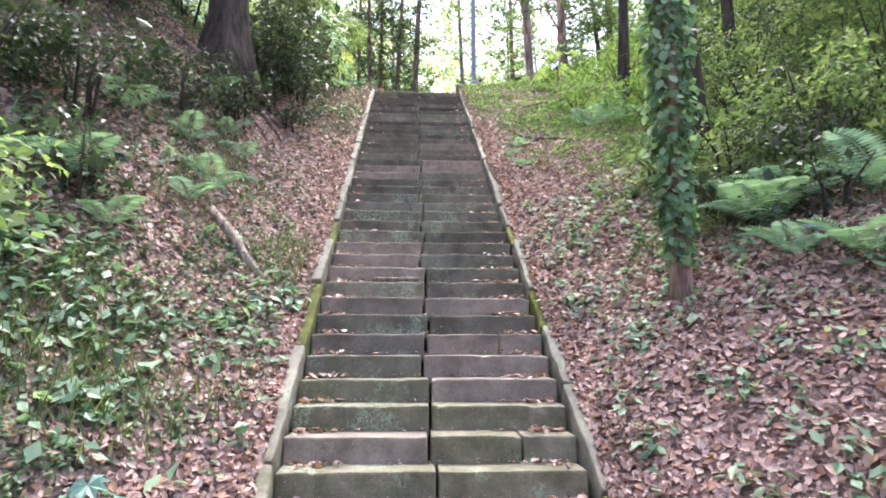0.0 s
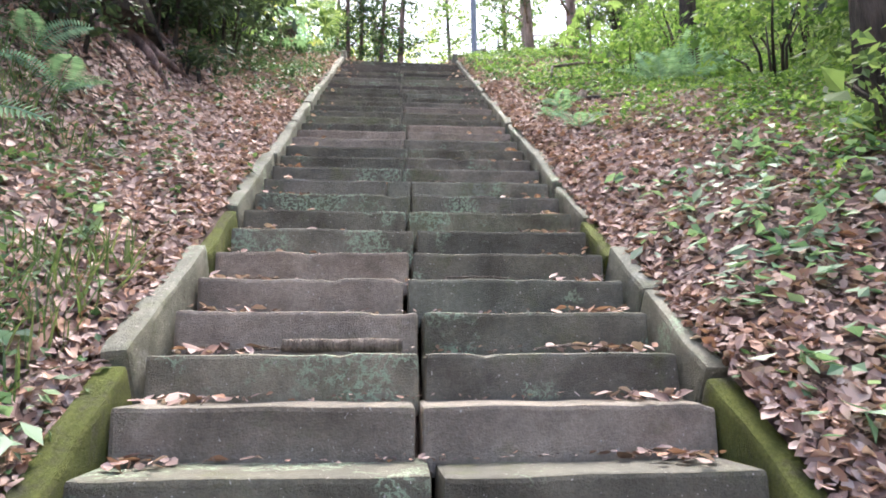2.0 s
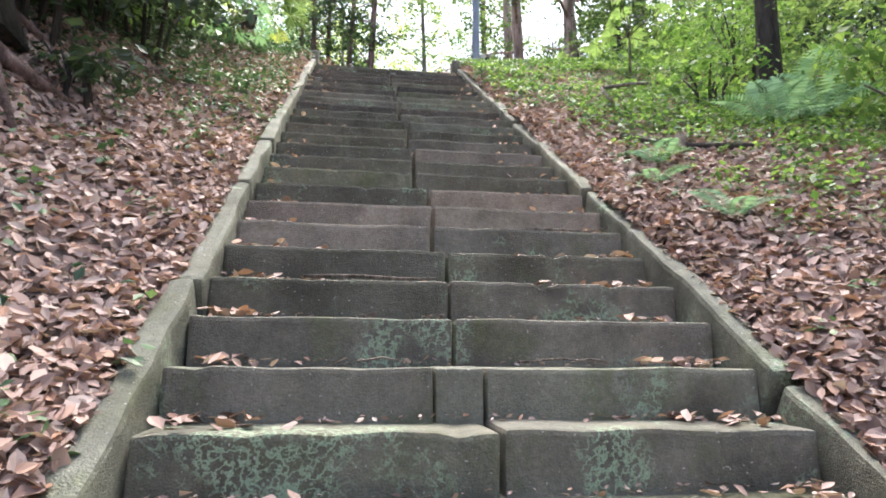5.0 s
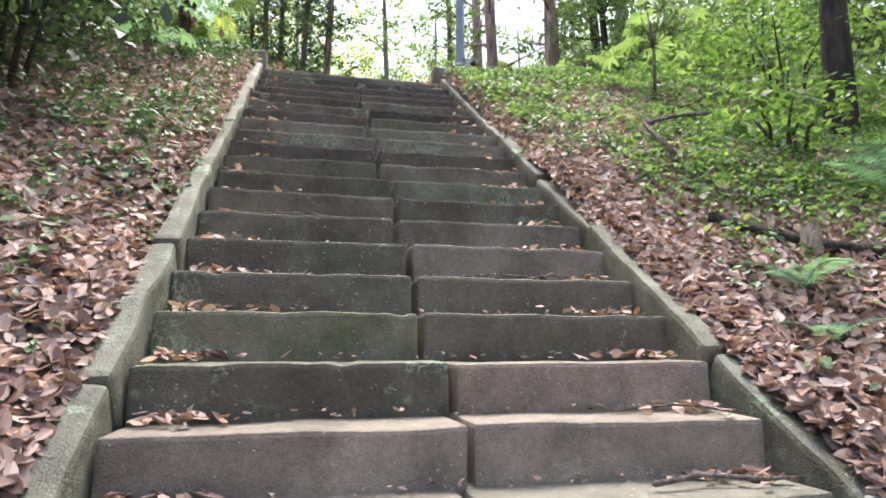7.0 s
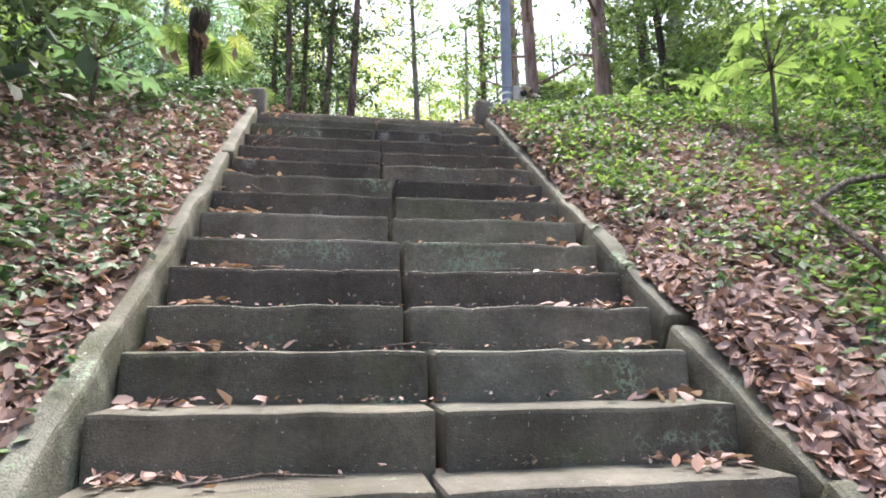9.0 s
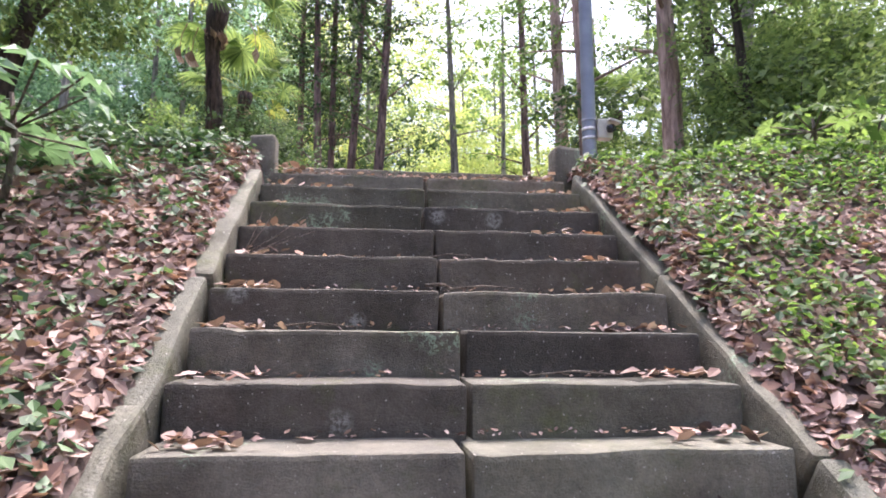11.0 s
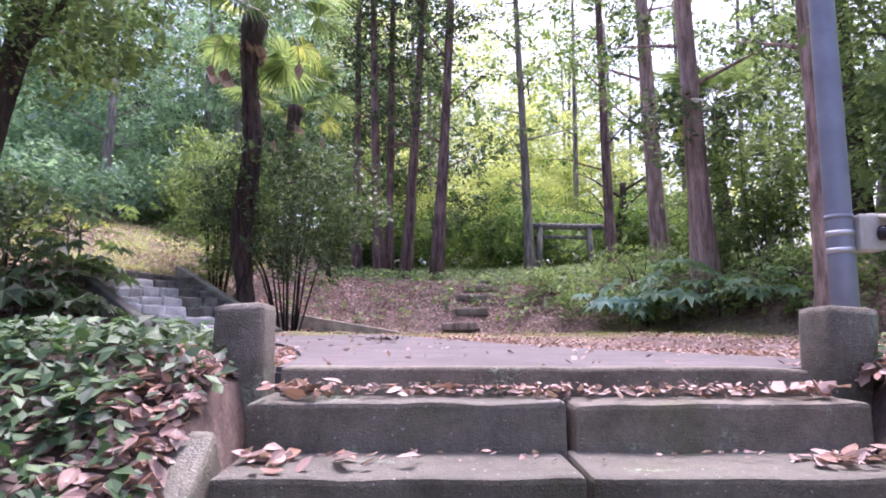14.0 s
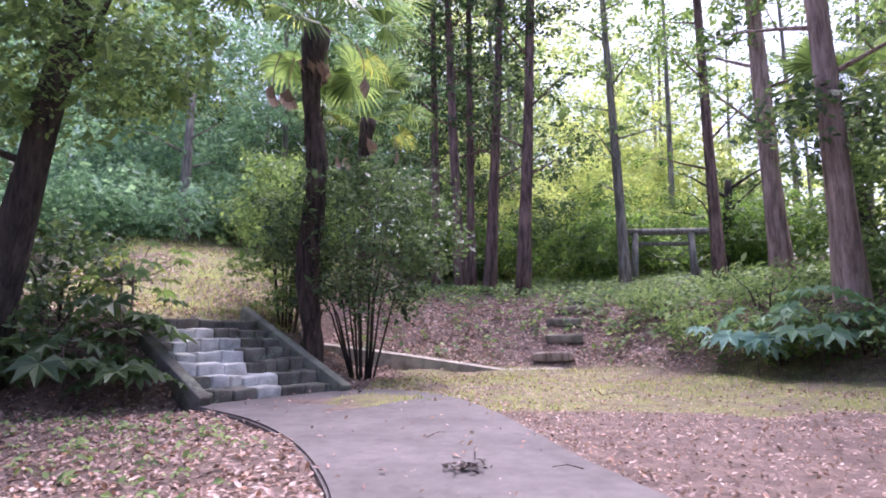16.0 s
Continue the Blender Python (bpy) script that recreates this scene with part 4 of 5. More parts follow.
# the tree on the upper slope, the ivy-clad tree and their neighbours beside the steps
# First tree's crown is widened overhead, out of view, to shade the upper steps.
tree("slope_tree", 4.25, 12.6, 10, 0.12, (0.3, 0.2), BARK_DARK, GREEN_MID, "slender dark-trunked tree on the slope", [(0.6, 2.4, 1.0, 26), (0.85, 3.4, 1.4, 52)], 51, 7, 0.35, (0.09, 0.16), 36, 0.15, 1.4)
tree("slope_tree", 3.6, 8.3, 11, 0.2, (0.15, 0.1), BARK_DARK, GREEN_MID, "dark-trunked tree behind the ivy-clad trunk", [(0.55, 1.9, 1.2, 14), (0.85, 2.2, 1.4, 16)], 53, 6, 0.4, (0.09, 0.16), 36, 0.12, 1.5)
tree("slope_tree", 5.6, 10.6, 10, 0.12, (-0.2, 0.3), BARK_DARK, GREEN_MID, "slender dark-trunked tree on the slope", [(0.4, 1.8, 1.2, 14), (0.75, 2.2, 1.6, 18)], 55, 7, 0.3, (0.09, 0.16), 36, 0.15, 1.4)

ivy = tree("ivy_clad_tree", 2.08, 5.4, 9.0, 0.08, (0.1, 0.15), BARK_PINK, GREEN_MID, "trunk thickly clad in green ivy beside the steps", [(0.75, 1.8, 1.0, 12)], 61, 4, 0.6, (0.08, 0.14), 36, 0.06, 1.35)
n = 3400
zz = rng.uniform(0.0, 1.0, n) ** 0.9 * 5.3 + 0.25
aa = rng.uniform(0, 6.283, n)
rr = 0.095 + rng.uniform(0, 0.17, n) * np.clip(zz * 0.8, 0.15, 1.1) * (0.62 + 0.45 * np.sin(zz * 4.3 + 1.3 * np.sin(aa + zz)) * np.sin(zz * 1.7 + aa))
P = np.stack([np.cos(aa) * rr, np.sin(aa) * rr, zz], -1)
N = np.stack([np.cos(aa), np.sin(aa), np.full(n, 0.55)], -1) + rng.normal(size=(n, 3)) * 0.55
V, F = leaf_set(P, rng.uniform(0.05, 0.12, n), N, 0.8, 0.2, np.array([[0, 0, -1.0]]) + rng.normal(size=(n, 3)) * 0.5)
child("ivy_leaves", mesh_of("ivy_leaves", V, F, GREEN_IVY), ivy, "glossy green ivy leaves", kind="stuff")

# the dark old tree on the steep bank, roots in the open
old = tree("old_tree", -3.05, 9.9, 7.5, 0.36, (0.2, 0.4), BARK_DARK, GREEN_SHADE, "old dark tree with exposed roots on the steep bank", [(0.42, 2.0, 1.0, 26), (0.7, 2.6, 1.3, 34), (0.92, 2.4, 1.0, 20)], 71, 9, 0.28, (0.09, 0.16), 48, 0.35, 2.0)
for k in range(7):
    a = -2.4 + k * 0.55
    p0 = Vector((0.15 * math.cos(a), 0.15 * math.sin(a), 0.35))
    line = [p0]
    for q in (0.35, 0.7, 1.05):
        wx, wy = math.cos(a + 0.2 * math.sin(k * 3 + q * 4)) * q, math.sin(a + 0.2 * math.sin(k * 3 + q * 4)) * q
        line.append(Vector((wx, wy, float(ground_z(-3.05 + wx, 9.9 + wy) - ground_z(-3.05, 9.9)) + 0.06 - 0.06 * (q > 1))))
    child("root", mesh_of("root", *tube(line, [0.12, 0.08, 0.05, 0.02], 7, 0.2, k), BARK_CEDAR, True), old, "bare brown root")

# ---- palms ----
def palm_frond(spread, ln, segs=18):
    """A fan leaf: stalk and pleated blades."""
    pieces = [tube([(0, 0, 0), (0, ln * 0.5, 0.1 * ln), (0, ln, 0.05 * ln)], [0.014, 0.011, 0.008], 5)]
    for k in range(segs):
        a = (k / (segs - 1) - 0.5) * spread
        c, s = math.cos(a), math.sin(a)
        L = ln * (0.75 - 0.12 * abs(a))
        p = Vector((0, ln, 0.05 * ln))
        d = Vector((s, c, 0))
        sd = Vector((c, -s, 0)) * 0.03
        m = p + d * L * 0.6
        e = p + d * L + Vector((0, 0, -0.25 * L))
        pieces.append(([tuple(p), tuple(m + sd), tuple(e), tuple(m - sd + Vector((0, 0, 0.015)))], [(0, 1, 2, 3)]))
    return joined(pieces)


FAN = mesh_of("frond", *palm_frond(4.4, 1.08, 30), GREEN_OLIVE)
FAN_YELLOW = mesh_of("frond", *palm_frond(4.0, 0.9, 24), GREEN_YELLOW)
FAN_DEAD = mesh_of("dead_frond", *palm_frond(1.3, 0.5, 26), DRY_FROND)


def palm(x, y, z0, h, seed, label):
    t = thing("palm_tree", label, "palm", "palms", pose(x, y, z0))
    pts = [(0.06 * math.sin(k * 0.5 + seed), 0, -0.4 + (h + 0.4) * k / 24) for k in range(25)]
    child("trunk", mesh_of("trunk", *tube(pts, [0.14 + 0.022 * (k % 2) + 0.004 * k / 24 + 0.04 * max(0, k - 20) / 4 for k in range(25)], 12, 0.35, seed), PALM_BARK, True), t, "dark fibrous trunk")
    n = 700
    zz, aa = rng.uniform(0.2, h, n), rng.uniform(0, 6.283, n)
    P = np.stack([np.cos(aa) * 0.15, np.sin(aa) * 0.15, zz], -1)
    N = np.stack([np.cos(aa), np.sin(aa), np.full(n, 0.3)], -1) + rng.normal(size=(n, 3)) * 0.3
    V, F = leaf_set(P, rng.uniform(0.06, 0.14, n), N, 0.25, 0.3, np.array([[0, 0, 1.0]]) + rng.normal(size=(n, 3)) * 0.3, False)
    child("fibre", mesh_of("fibre", V, F, PALM_BARK), t, "shaggy leaf-base fibre", kind="stuff")
    rs = random.Random(seed)
    for k in range(26):
        up = rs.uniform(-38, 65)
        child("frond", FAN_YELLOW if k % 7 == 3 else FAN, t, "yellowing fan frond" if k % 7 == 3 else "", pose(0, 0, h + 0.1, 0, 0, k * 137.5) @ pose(0, 0.1, 0, up, rs.uniform(-20, 20), 0))
    for k in range(7):
        child("dead_frond", FAN_DEAD, t, "dry hanging frond", pose(0, 0, h + 0.05 - 0.1 * rs.random(), 0, 0, k * 53 + 11) @ pose(0, 0.13, -0.02, rs.uniform(-98, -84), rs.uniform(-15, 15), rs.uniform(-20, 20)))
    for k, (a, dx) in enumerate(((80, 0.62), (-95, 0.68), (60, 0.5))):
        child("dead_frond", FAN_DEAD, t, "dry hanging frond", pose(0, 0, h - 0.25, 0, 0, a) @ pose(0, dx, -0.1, -78, 0, 0))
    return t


palm(-3.5, 23.55, float(ground_z(-3.5, 23.55)), 13.45 - float(ground_z(-3.5, 23.55)), 1, "palm with a dark fibrous trunk and fan fronds")
palm(-4.1, 29.5, float(ground_z(-4.1, 29.5)), 4.6, 2, "palm with hanging dead fronds behind the shrub")
palm(7.4, 29.5, float(ground_z(7.4, 29.5)), 4.3, 3, "palm among the evergreens")

# ---- shrubs ----
def shrub(x, y, rx, h, n, material, label, seed, leaf=(0.05, 0.1), per=70, stems=9, dz=0.0, r=(0.2, 0.42), name="shrub", low=0.04, inner=3):
    z = float(ground_z(x, y)) + dz
    t = thing(name, label, "shrub", "", pose(x, y, z))
    rs = random.Random(seed)
    for k in range(stems):
        a, q = k * 2.4 + seed, rs.uniform(0.25, 0.8)
        tip = Vector((math.cos(a) * rx * q, math.sin(a) * rx * q, h * rs.uniform(0.6, 0.95)))
        child("stem", mesh_of("stem", *tube([(0.12 * math.cos(a), 0.12 * math.sin(a), -0.2), (tip.x * 0.4, tip.y * 0.4, tip.z * 0.45), tip], [0.022, 0.015, 0.005], 6), BARK_DARK, True), t)
    V, F = foliage(crown_clumps(0, 0, h * (0.5 + low / 2), rx, h * (0.5 - low / 2), n, *r), per, leaf, 0.5, inner, 0.5)
    child("leaves", mesh_of("leaves", V, F, material), t, kind="stuff")
    return t


shrub(-2.95, 24.6, 1.8, 3.8, 270, GREEN_DARK, "large rounded evergreen shrub at the foot of the palm", 1, (0.06, 0.12), 80, 16, low=0.24)
shrub(-4.5, 25.3, 1.2, 3.3, 130, GREEN_MID, "light green shrub beside the palm", 2, (0.06, 0.12), 90, 8)
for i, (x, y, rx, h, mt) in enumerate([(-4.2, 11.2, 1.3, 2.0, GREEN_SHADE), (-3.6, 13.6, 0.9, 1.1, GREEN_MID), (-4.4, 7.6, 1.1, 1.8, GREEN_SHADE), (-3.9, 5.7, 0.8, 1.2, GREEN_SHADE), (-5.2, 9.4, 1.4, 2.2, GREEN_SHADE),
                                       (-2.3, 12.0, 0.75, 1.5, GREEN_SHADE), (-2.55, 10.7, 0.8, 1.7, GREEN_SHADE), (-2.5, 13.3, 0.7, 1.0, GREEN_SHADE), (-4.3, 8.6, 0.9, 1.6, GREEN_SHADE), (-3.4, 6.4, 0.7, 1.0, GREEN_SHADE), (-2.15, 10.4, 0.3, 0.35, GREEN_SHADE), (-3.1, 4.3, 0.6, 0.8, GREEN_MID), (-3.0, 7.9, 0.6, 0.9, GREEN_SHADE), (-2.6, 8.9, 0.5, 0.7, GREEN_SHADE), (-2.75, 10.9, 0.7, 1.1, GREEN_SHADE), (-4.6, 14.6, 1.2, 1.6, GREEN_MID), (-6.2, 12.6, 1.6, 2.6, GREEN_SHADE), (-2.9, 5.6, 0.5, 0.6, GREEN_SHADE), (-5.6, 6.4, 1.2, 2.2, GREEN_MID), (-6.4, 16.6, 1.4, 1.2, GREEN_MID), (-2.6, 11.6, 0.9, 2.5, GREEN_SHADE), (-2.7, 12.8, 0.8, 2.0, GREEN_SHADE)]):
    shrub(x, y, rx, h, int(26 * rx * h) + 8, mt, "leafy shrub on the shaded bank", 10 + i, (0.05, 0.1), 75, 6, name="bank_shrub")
for i, (x, y, rx, h, mt) in enumerate([(3.9, 10.2, 0.9, 1.0, GREEN_BRIGHT), (3.1, 12.0, 0.7, 0.6, GREEN_BRIGHT), (4.6, 13.6, 1.0, 1.1, GREEN_BRIGHT), (5.6, 12.2, 1.2, 1.6, GREEN_MID), (4.6, 8.8, 1.0, 1.5, GREEN_OLIVE),
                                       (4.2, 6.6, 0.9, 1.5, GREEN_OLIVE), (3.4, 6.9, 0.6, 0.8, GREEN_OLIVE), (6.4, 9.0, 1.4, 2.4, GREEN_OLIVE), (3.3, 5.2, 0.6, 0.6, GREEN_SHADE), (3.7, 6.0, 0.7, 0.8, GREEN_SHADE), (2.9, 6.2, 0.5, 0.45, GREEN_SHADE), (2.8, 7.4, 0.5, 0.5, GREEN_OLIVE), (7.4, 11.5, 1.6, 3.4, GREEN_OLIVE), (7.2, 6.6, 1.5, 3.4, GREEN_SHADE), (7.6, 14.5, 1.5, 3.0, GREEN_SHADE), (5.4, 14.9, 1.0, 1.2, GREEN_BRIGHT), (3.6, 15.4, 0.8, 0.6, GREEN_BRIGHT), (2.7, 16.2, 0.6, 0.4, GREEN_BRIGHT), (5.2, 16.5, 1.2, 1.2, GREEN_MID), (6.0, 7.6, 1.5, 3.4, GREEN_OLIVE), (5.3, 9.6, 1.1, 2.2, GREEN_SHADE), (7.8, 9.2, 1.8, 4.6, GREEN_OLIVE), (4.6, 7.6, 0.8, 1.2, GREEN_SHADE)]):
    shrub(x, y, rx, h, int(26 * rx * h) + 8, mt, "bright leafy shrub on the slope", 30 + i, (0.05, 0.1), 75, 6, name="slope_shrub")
for i, (x, y, rx, h, mt) in enumerate([(6.9, 20.8, 1.5, 3.6, GREEN_OLIVE), (7.6, 18.2, 1.5, 3.2, GREEN_OLIVE), (6.6, 26.6, 1.4, 3.4, GREEN_OLIVE), (8.8, 22.4, 1.8, 4.6, GREEN_OLIVE), (10.4, 25, 2.2, 5.5, GREEN_OLIVE)]):
    shrub(x, y, rx, h, int(24 * rx * h) + 8, mt, "dense dark evergreen shrub beside the landing", 50 + i, (0.08, 0.16), 50, 6, r=(0.3, 0.6), name="evergreen_shrub")
for i, (x, y, rx, h, mt) in enumerate([(-6.6, 22.2, 1.0, 1.4, GREEN_DARK), (-9.6, 21.6, 1.6, 3.4, GREEN_DARK), (-6.1, 21.4, 0.8, 0.9, GREEN_DARK), (-7.4, 21.0, 0.9, 0.9, GREEN_DARK)]):
    shrub(x, y, rx, h, int(16 * rx * h) + 8, mt, "dark leafy shrub above the small stairs", 60 + i, (0.08, 0.15), 50, 5, r=(0.25, 0.5), name="terrace_shrub")

for i, (x, y, rx, h, mt) in enumerate([(3.9, 25.6, 1.1, 0.8, GREEN_MID), (5.0, 24.7, 1.1, 0.75, GREEN_MID), (6.2, 23.9, 1.2, 0.9, GREEN_MID), (3.1, 26.9, 0.9, 0.7, GREEN_MID), (4.4, 27.2, 1.3, 1.0, GREEN_MID), (6.4, 25.6, 1.2, 1.2, GREEN_OLIVE), (2.7, 28.6, 0.8, 0.7, GREEN_MID)]):
    shrub(x, y, rx, h, int(30 * rx * h) + 12, mt, "low dark green bush at the foot of the bank", 80 + i, (0.06, 0.12), 60, 5, name="bank_bush")

# ---- plants with large leaves ----
def palmate(size, lobes=8):
    """A hand-shaped leaf of pointed lobes, folded along each midrib."""
    verts, faces = [(0, 0, 0)], []
    for k in range(lobes):
        a = (k / (lobes - 1) - 0.5) * 4.6
        L = size * (1 - 0.1 * abs(a))
        d, s = Vector((math.sin(a), math.cos(a), 0)), Vector((math.cos(a), -math.sin(a), 0))
        o = len(verts)
        verts += [tuple(d * L * 0.55 + s * size * 0.19 + Vector((0, 0, 0.02))), tuple(d * L + Vector((0, 0, -0.16 * size))), tuple(d * L * 0.55 - s * size * 0.19 + Vector((0, 0, 0.02))), tuple(d * L * 0.55 + Vector((0, 0, -0.01)))]
        faces += [(0, o + 3, o + 1, o), (0, o + 2, o + 1, o + 3)]
    return verts, faces


PALMATE = {m.name: mesh_of("leaf", *palmate(0.24), m) for m in (GREEN_BLUE, GREEN_DARK, GREEN_MID, GREEN_YELLOW, GREEN_TEAL)}


def fatsia(x, y, h, leaves, material, label, seed, spread=0.5, size=1.0):
    z = float(ground_z(x, y))
    t = thing("large_leaf_plant", label, "plant", "", pose(x, y, z))
    rs = random.Random(seed)
    pieces = [tube([(0, 0, -0.1), (0.03, 0.02, h * 0.5), (0, 0, h * 0.9)], [0.02, 0.016, 0.01], 7)]
    for k in range(leaves):
        a = k * 2.4 + seed
        q = spread * rs.uniform(0.3, 1.0)
        top = Vector((math.cos(a) * q, math.sin(a) * q, h * rs.uniform(0.45, 1.1)))
        pieces.append(tube([(0, 0, h * 0.6), top], [0.007, 0.005], 5))
        child("leaf", PALMATE[material.name], t, "", pose(*top, 0, 0, math.degrees(a) - 90) @ pose(0, 0, 0, -rs.uniform(5, 40), rs.uniform(-15, 15), 0) @ Matrix.Scale(size * rs.uniform(0.7, 1.15), 4))
    child("stem", mesh_of("stem", *joined(pieces), TWIG, True), t)


for i, (x, y, h, nl, mt, sp, sz) in enumerate([
        (-1.75, 3.75, 0.22, 6, GREEN_BLUE, 0.16, 0.5), (-1.95, 13.8, 0.6, 11, GREEN_TEAL, 0.42, 1.0), (-2.9, 14.4, 0.6, 9, GREEN_MID, 0.5, 1.0),
        (4.3, 24.9, 1.15, 22, GREEN_TEAL, 0.95, 1.6), (5.3, 24.1, 0.75, 20, GREEN_TEAL, 0.85, 1.5), (3.5, 25.4, 0.95, 20, GREEN_BLUE, 0.9, 1.6), (5.9, 23.4, 0.5, 10, GREEN_MID, 0.6, 1.0),
        (-4.75, 20.95, 0.5, 16, GREEN_DARK, 0.55, 1.2), (-5.4, 20.8, 0.65, 18, GREEN_DARK, 0.65, 1.3), (-6.3, 20.6, 0.7, 18, GREEN_DARK, 0.7, 1.3), (-5.2, 21.5, 0.7, 16, GREEN_DARK, 0.6, 1.3), (-7.2, 20.5, 0.6, 12, GREEN_DARK, 0.6, 0.9), (-5.35, 21.9, 1.15, 12, GREEN_MID, 0.75, 0.9), (-5.7, 22.2, 1.0, 7, GREEN_YELLOW, 0.7, 0.9),
        (2.9, 15.0, 0.35, 8, GREEN_MID, 0.35, 0.7), (2.2, 15.7, 0.3, 7, GREEN_MID, 0.3, 0.7), (3.2, 13.9, 1.0, 10, GREEN_MID, 0.5, 0.9), (-2.6, 11.9, 0.7, 8, GREEN_MID, 0.5, 0.9)]):
    fatsia(x, y, h, nl, mt, "plant with large hand-shaped leaves", 5 + i, sp, sz)


def fern_frond(ln, n=22):
    verts, faces = [], []
    line = []
    for k in range(n + 1):
        t = k / n
        line.append(Vector((0, ln * t * (1 - 0.12 * t), ln * (0.55 * t - 0.62 * t * t))))
    pieces = [tube(line[::4] + [line[-1]], [0.006] * (len(line[::4])) + [0.002], 4)]
    for k in range(2, n):
        t = k / n
        w = ln * 0.3 * math.sin(math.pi * (0.12 + 0.86 * t)) ** 0.8
        for s in (-1, 1):
            p = line[k]
            e = p + Vector((s * w, ln * 0.05, -0.12 * w))
            m1 = p.lerp(e, 0.45) + Vector((0, ln * 0.02, 0.01))
            m2 = p.lerp(e, 0.45) - Vector((0, ln * 0.016, -0.004))
            pieces.append(([tuple(p), tuple(m1), tuple(e), tuple(m2)], [(0, 1, 2, 3)]))
    return joined(pieces)


FROND = mesh_of("frond", *fern_frond(0.75), FERN)
FROND_BLUE = mesh_of("frond", *fern_frond(0.75), GREEN_BLUE)
for i, (x, y, k, sc) in enumerate([(-3.0, 5.6, 6, 0.9), (-2.35, 6.6, 5, 0.65), (-3.2, 7.0, 6, 0.8), (2.95, 5.6, 9, 1.15), (3.1, 4.6, 7, 0.9), (3.6, 5.0, 8, 1.0), (2.75, 4.9, 7, 0.7), (-3.3, 5.0, 6, 0.8), (-2.3, 7.2, 6, 0.8), (-2.75, 7.6, 5, 0.7), (-2.6, 5.5, 5, 0.65), (-2.55, 8.4, 5, 0.6), (-2.9, 8.8, 6, 0.7), (3.3, 5.9, 8, 1.0), (-2.3, 8.3, 5, 0.6), (1.62, 10.3, 5, 0.42), (1.45, 10.0, 4, 0.35), (1.5, 9.3, 5, 0.4), (3.6, 11.2, 8, 1.0), (3.0, 10.9, 7, 0.8)]):
    t = thing("fern", "green fern with arching feathery fronds", "fern", "ferns on the banks", pose(x, y, float(ground_z(x, y))))
    for j in range(k):
        child("frond", FROND_BLUE if (i + j) % 3 == 0 else FROND, t, "", pose(0, 0, 0.02, 0, 0, j * 360 / k + i * 31) @ pose(0, 0, 0, 18 + (j * 53 % 25), 0, 0) @ Matrix.Scale(sc * (0.8 + 0.3 * (j * 37 % 10) / 10), 4))

# ---- wood lying about ----
def stick(name, pts, radii, material, label, category="branch", sides=8):
    ob = new(name, mesh_of(name, *tube(pts, radii, sides, 0.25, pts[0][0] * 7), material, True))
    return tagged(ob, label, category)


def on_ground(pts, lift):
    return [(x, y, float(ground_z(x, y)) + lift) for x, y in pts]


stick("fallen_log", [(-2.12, 6.6, 2.86), (-1.9, 6.45, 2.62), (-1.72, 6.33, 2.37), (-1.5, 6.2, 2.1)], [0.045, 0.05, 0.05, 0.04], LOGWOOD, "pale barkless branch lying down the bank")
stick("stump", [(1.88, 10.52, 4.7), (1.93, 10.56, 4.95), (1.97, 10.6, 5.13)], [0.07, 0.055, 0.05], TWIG, "sawn stub of a small trunk", "stump")
stick("fallen_branch", on_ground([(1.7, 11.0), (2.0, 10.6), (2.35, 10.3)], 0.04), [0.04, 0.04, 0.03], BARK_DARK, "dark branch lying by the stub")
stick("fallen_branch", on_ground([(1.9, 11.6), (2.1, 12.3), (2.6, 12.6), (3.0, 12.7)], 0.14), [0.012, 0.018, 0.02, 0.015], TWIG, "bare grey branch in the undergrowth")
for s, pts in ((23, [(0.5, 0.1), (0.68, 0.14), (0.86, 0.1), (0.95, 0.05)]), (21, [(-0.62, 0.12), (-0.4, 0.16), (-0.2, 0.13), (-0.05, 0.17)]), (38, [(-0.08, 0.05), (0.0, 0.13), (0.05, 0.2)])):
    stick("fallen_branch", [(x, nose_y(s) + y, s * RISE + 0.02 + 0.012 * (k % 2)) for k, (x, y) in enumerate(pts)], [0.009, 0.008, 0.007, 0.004][:len(pts)], TWIG, "dead branch lying across a stone tread")
for k, (dx, dy, dz) in enumerate(((0.28, 0.02, 0.2), (0.18, -0.05, 0.26), (0.34, -0.04, 0.12), (0.08, 0.03, 0.22), (0.22, 0.0, 0.1))):
    x, y, z = -0.93, nose_y(39) + 0.12, 39 * RISE
    stick("twig", [(x, y, z), (x + dx * 0.5, y + dy * 0.6, z + dz * 0.45), (x + dx, y + dy, z + dz)], [0.004, 0.003, 0.0015], TWIG, "dry twig standing up from a stone tread", "twig", 5)
stick("fallen_log", [(x, nose_y(12) + 0.15 + 0.01 * math.sin(x * 9), 12 * RISE + 0.03) for x in (-0.53, -0.4, -0.3, -0.18, -0.06)], [0.026, 0.029, 0.024, 0.03, 0.024], TWIG, "short piece of dead branch lying on a stone tread")
rs = random.Random(9)
for i in range(22):
    s = rs.choice([12, 14, 19, 20, 22, 23, 24, 25, 27, 29, 31, 33, 36, 37, 38, 39, 41])
    x, y, a, ln = rs.uniform(-0.8, 0.8), nose_y(s) + rs.uniform(0.08, 0.2), rs.uniform(-0.5, 0.5), rs.uniform(0.15, 0.45)
    stick("twig", [(x - ln / 2, y - a * 0.1, s * RISE + 0.012), (x, y + 0.02, s * RISE + 0.028), (x + ln / 2, y + a * 0.1, s * RISE + 0.014)], [0.004, 0.005, 0.002], TWIG, "dry twig lying on a stone tread", "twig", 5)
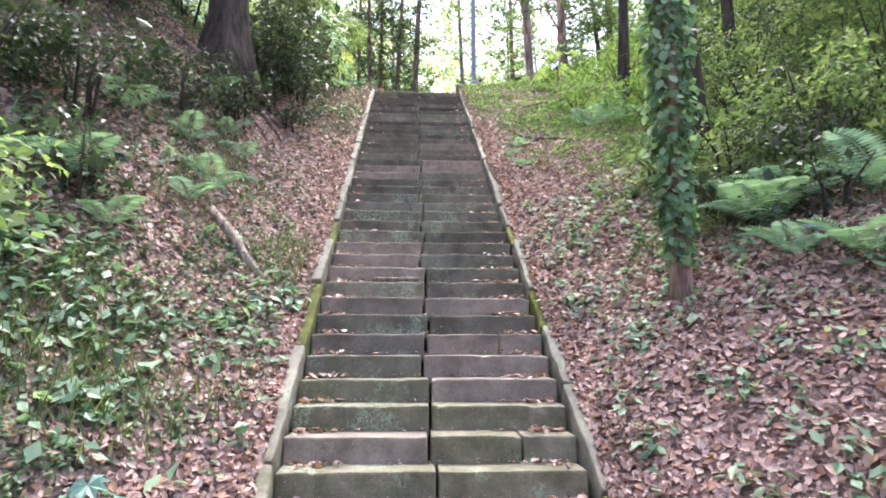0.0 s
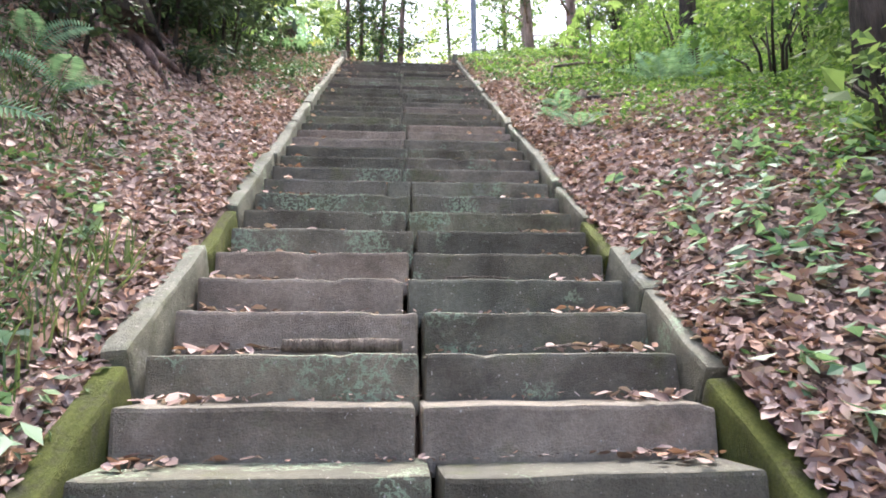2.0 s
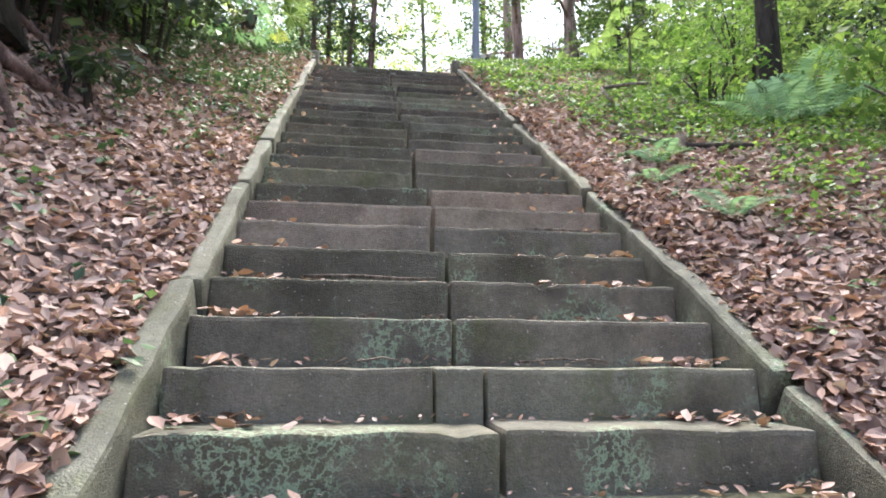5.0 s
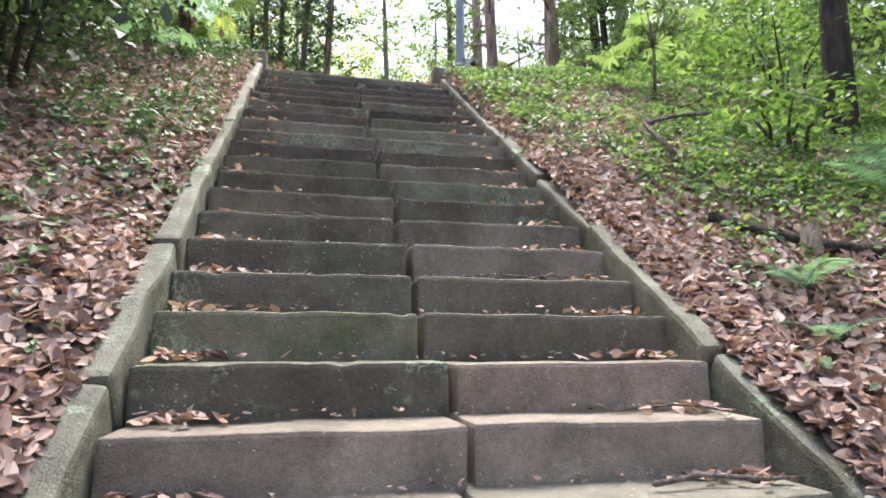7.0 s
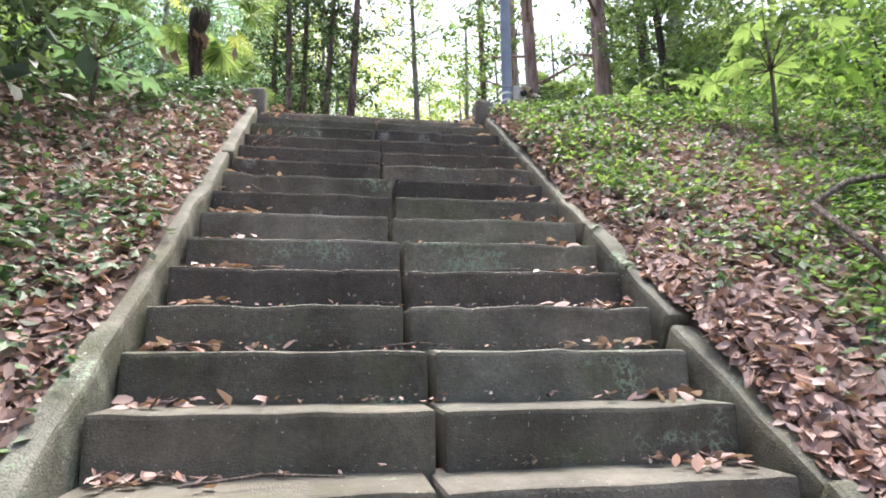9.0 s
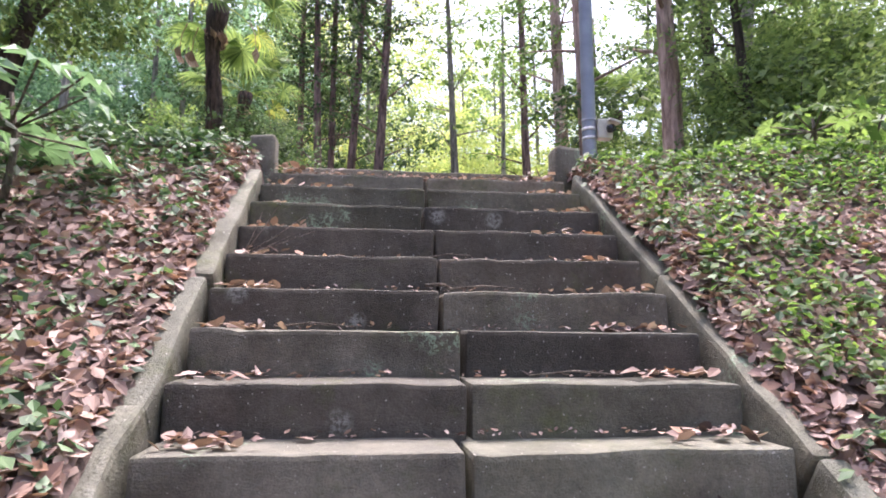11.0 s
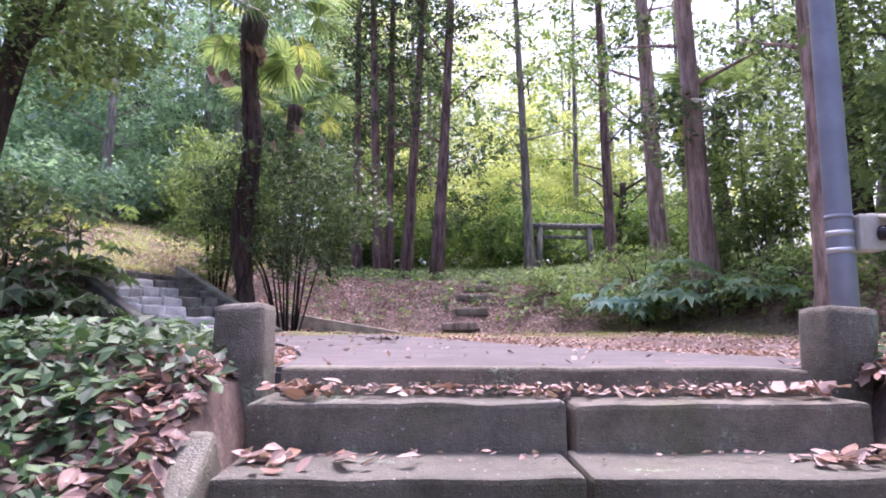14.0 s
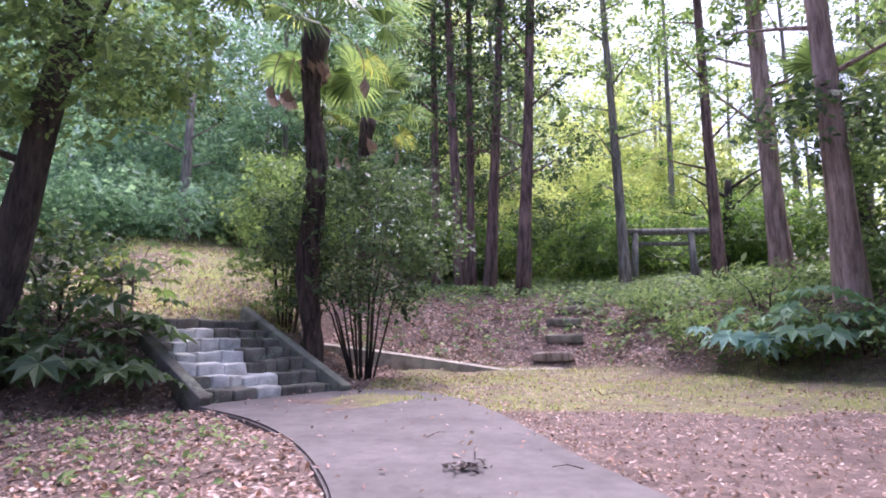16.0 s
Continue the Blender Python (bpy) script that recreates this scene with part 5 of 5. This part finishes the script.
for i in range(8):
    x, y, a, ln = rs.uniform(-1.5, 4), rs.uniform(18, 24), rs.uniform(0, 3), rs.uniform(0.15, 0.4)
    z = float(pad_z(y)) + 0.022
    stick("twig", [(x, y, z), (x + math.cos(a) * ln / 2, y + math.sin(a) * ln / 2, z + 0.02), (x + math.cos(a) * ln, y + math.sin(a) * ln, z)], [0.004, 0.005, 0.002], TWIG, "dry twig on the landing", "twig", 5)
P = np.array([[-0.78, 18.25, 7.885]]) + rng.normal(size=(70, 3)) * np.array([0.06, 0.05, 0.01])
V, F = leaf_set(P, rng.uniform(0.025, 0.06, 70), rng.normal(size=(70, 3)) * 0.22 + np.array([0, 0, 1]), 0.55, 0.25)
stuff("leaf_heap", V, F, PALM_BARK, "small heap of dark dead leaves on the concrete", "fallen leaves")

# gnarled pollard behind the gateway, and the pale dead trunk on the hillside
tree("gnarled_tree", 7.0, 38.5, 3.6, 0.3, (0.3, 0), BARK_DARK, GREEN_MID, "gnarled leafless old tree with bare limbs", [], 81, 9, 0.3, (0.1, 0.2), 10, 0.3, 1.6, limb_len=3.0)
tree("dead_tree", -11.4, 34, 5.0, 0.25, (0.5, 0), BARK_GREY, GREEN_MID, "pale dead trunk on the hillside", [], 83, 5, 0.5, (0.1, 0.2), 10, 0.2, 1.3)
stone = thing("stone_lantern", "pale squared stones stacked on the terrace", "stone", m=pose(-9.0, 25.0, float(ground_z(-9.0, 25.0))))
for k, (w, z) in enumerate(((0.55, -0.1), (0.42, 0.16), (0.36, 0.4))):
    part("block", box_bm(w, w, 0.26, 0.02, 1, 0.01, k), POST, stone, "", True).location = (0.02 * k, 0, z)

# ---- woods beyond ----
def woods(name, rows, material, label, leaf, per, inner=2):
    clumps = []
    for x, y, rx, h, n in rows:
        clumps.append(crown_clumps(x, y, float(ground_z(x, y)) + h * 0.5, rx, h * 0.5, n, 0.45, 0.95, 0.2))
    V, F = foliage(np.concatenate(clumps), per, leaf, 0.55, inner, 0.6)
    stuff(name, V, F, material, label, "woods")


rs = random.Random(4)
woods("thicket", [(rs.uniform(-5, 11), rs.uniform(37.5, 44), 1.8, rs.uniform(2.2, 3.8), 26) for k in range(34)], GREEN_BRIGHT, "bright green thicket behind the gateway", (0.1, 0.2), 30)
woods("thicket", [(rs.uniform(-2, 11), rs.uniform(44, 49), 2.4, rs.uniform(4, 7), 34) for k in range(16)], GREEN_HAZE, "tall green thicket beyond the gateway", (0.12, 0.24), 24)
woods("thicket", [(rs.uniform(-30, -12), rs.uniform(27, 40), 2.4, rs.uniform(5, 9), 46) for k in range(18)], GREEN_PINE, "green thicket along the top of the hillside", (0.12, 0.24), 20)
woods("thicket", [(rs.uniform(-30, -9), rs.uniform(30, 41), 1.8, rs.uniform(1.6, 2.6), 30) for k in range(24)], GREEN_PINE, "low bushes along the top of the hillside", (0.1, 0.2), 26)
woods("thicket", [(rs.uniform(-22, -7), rs.uniform(34, 43), 1.6, rs.uniform(1.6, 4.2), 26) for k in range(24)], GREEN_MID, "shaded thicket at the edge of the hillside", (0.08, 0.17), 26)
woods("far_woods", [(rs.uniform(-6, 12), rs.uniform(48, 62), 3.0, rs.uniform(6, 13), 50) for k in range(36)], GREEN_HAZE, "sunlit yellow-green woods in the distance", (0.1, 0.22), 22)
woods("far_woods", [(rs.uniform(-26, -5), rs.uniform(36, 56), 3.2, rs.uniform(10, 20), 80) for k in range(34)], GREEN_PINE, "green woods on the hillside", (0.1, 0.24), 20)
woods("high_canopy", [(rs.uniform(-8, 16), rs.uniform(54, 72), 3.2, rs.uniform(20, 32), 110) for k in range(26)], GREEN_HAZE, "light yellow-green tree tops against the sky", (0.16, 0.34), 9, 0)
woods("far_woods", [(rs.uniform(-18, -6), rs.uniform(40, 50), 2.6, rs.uniform(9, 15), 60) for k in range(10)], GREEN_DARK, "dark green conifers on the hillside", (0.08, 0.2), 20)
woods("far_woods", [(rs.uniform(-9, 1), rs.uniform(38, 46), 2.0, rs.uniform(8, 16), 50) for k in range(10)], GREEN_DARK, "dark conifers behind the tall trunks", (0.08, 0.2), 22)
woods("far_woods", [(rs.uniform(10, 30), rs.uniform(22, 52), 3.0, rs.uniform(10, 18), 70) for k in range(28)], GREEN_OLIVE, "dark evergreen woods beside the landing", (0.12, 0.26), 16)
woods("far_woods", [(rs.uniform(-26, -9), rs.uniform(-2, 24), 2.8, rs.uniform(6, 11), 60) for k in range(22)], GREEN_SHADE, "dark woods up the bank", (0.12, 0.26), 14)
woods("far_woods", [(rs.uniform(8.5, 22), rs.uniform(0, 22), 2.8, rs.uniform(5, 11), 60) for k in range(24)], GREEN_OLIVE, "leafy woods beside the slope", (0.1, 0.22), 18)
woods("far_woods", [(rs.uniform(-45, 0), rs.uniform(62, 85), 5.0, rs.uniform(16, 26), 60) for k in range(26)], GREEN_PINE, "green woods on the skyline", (0.3, 0.6), 5)
woods("far_woods", [(rs.uniform(4, 45), rs.uniform(62, 85), 5.0, rs.uniform(10, 20), 50) for k in range(22)], GREEN_HAZE, "light green woods on the skyline", (0.3, 0.6), 5)
model = tree("far_tree", -9.5, 42, 15, 0.17, (0.3, 0), BARK_GREY, GREEN_MID, "slender tree in the woods beyond", [(0.7, 1.8, 2.2, 14), (0.92, 1.6, 1.6, 10)], 91, 8, 0.4, (0.18, 0.34), 18, 0.2, 1.3, "trees of the far woods", limb_len=2.0)
for i in range(26):
    x, y = rs.uniform(-22, 20), rs.uniform(40, 60)
    if 1.0 < x < 5.0:
        continue
    copy_thing(model, pose(x, y, float(ground_z(x, y)), 0, 0, rs.uniform(0, 360)))
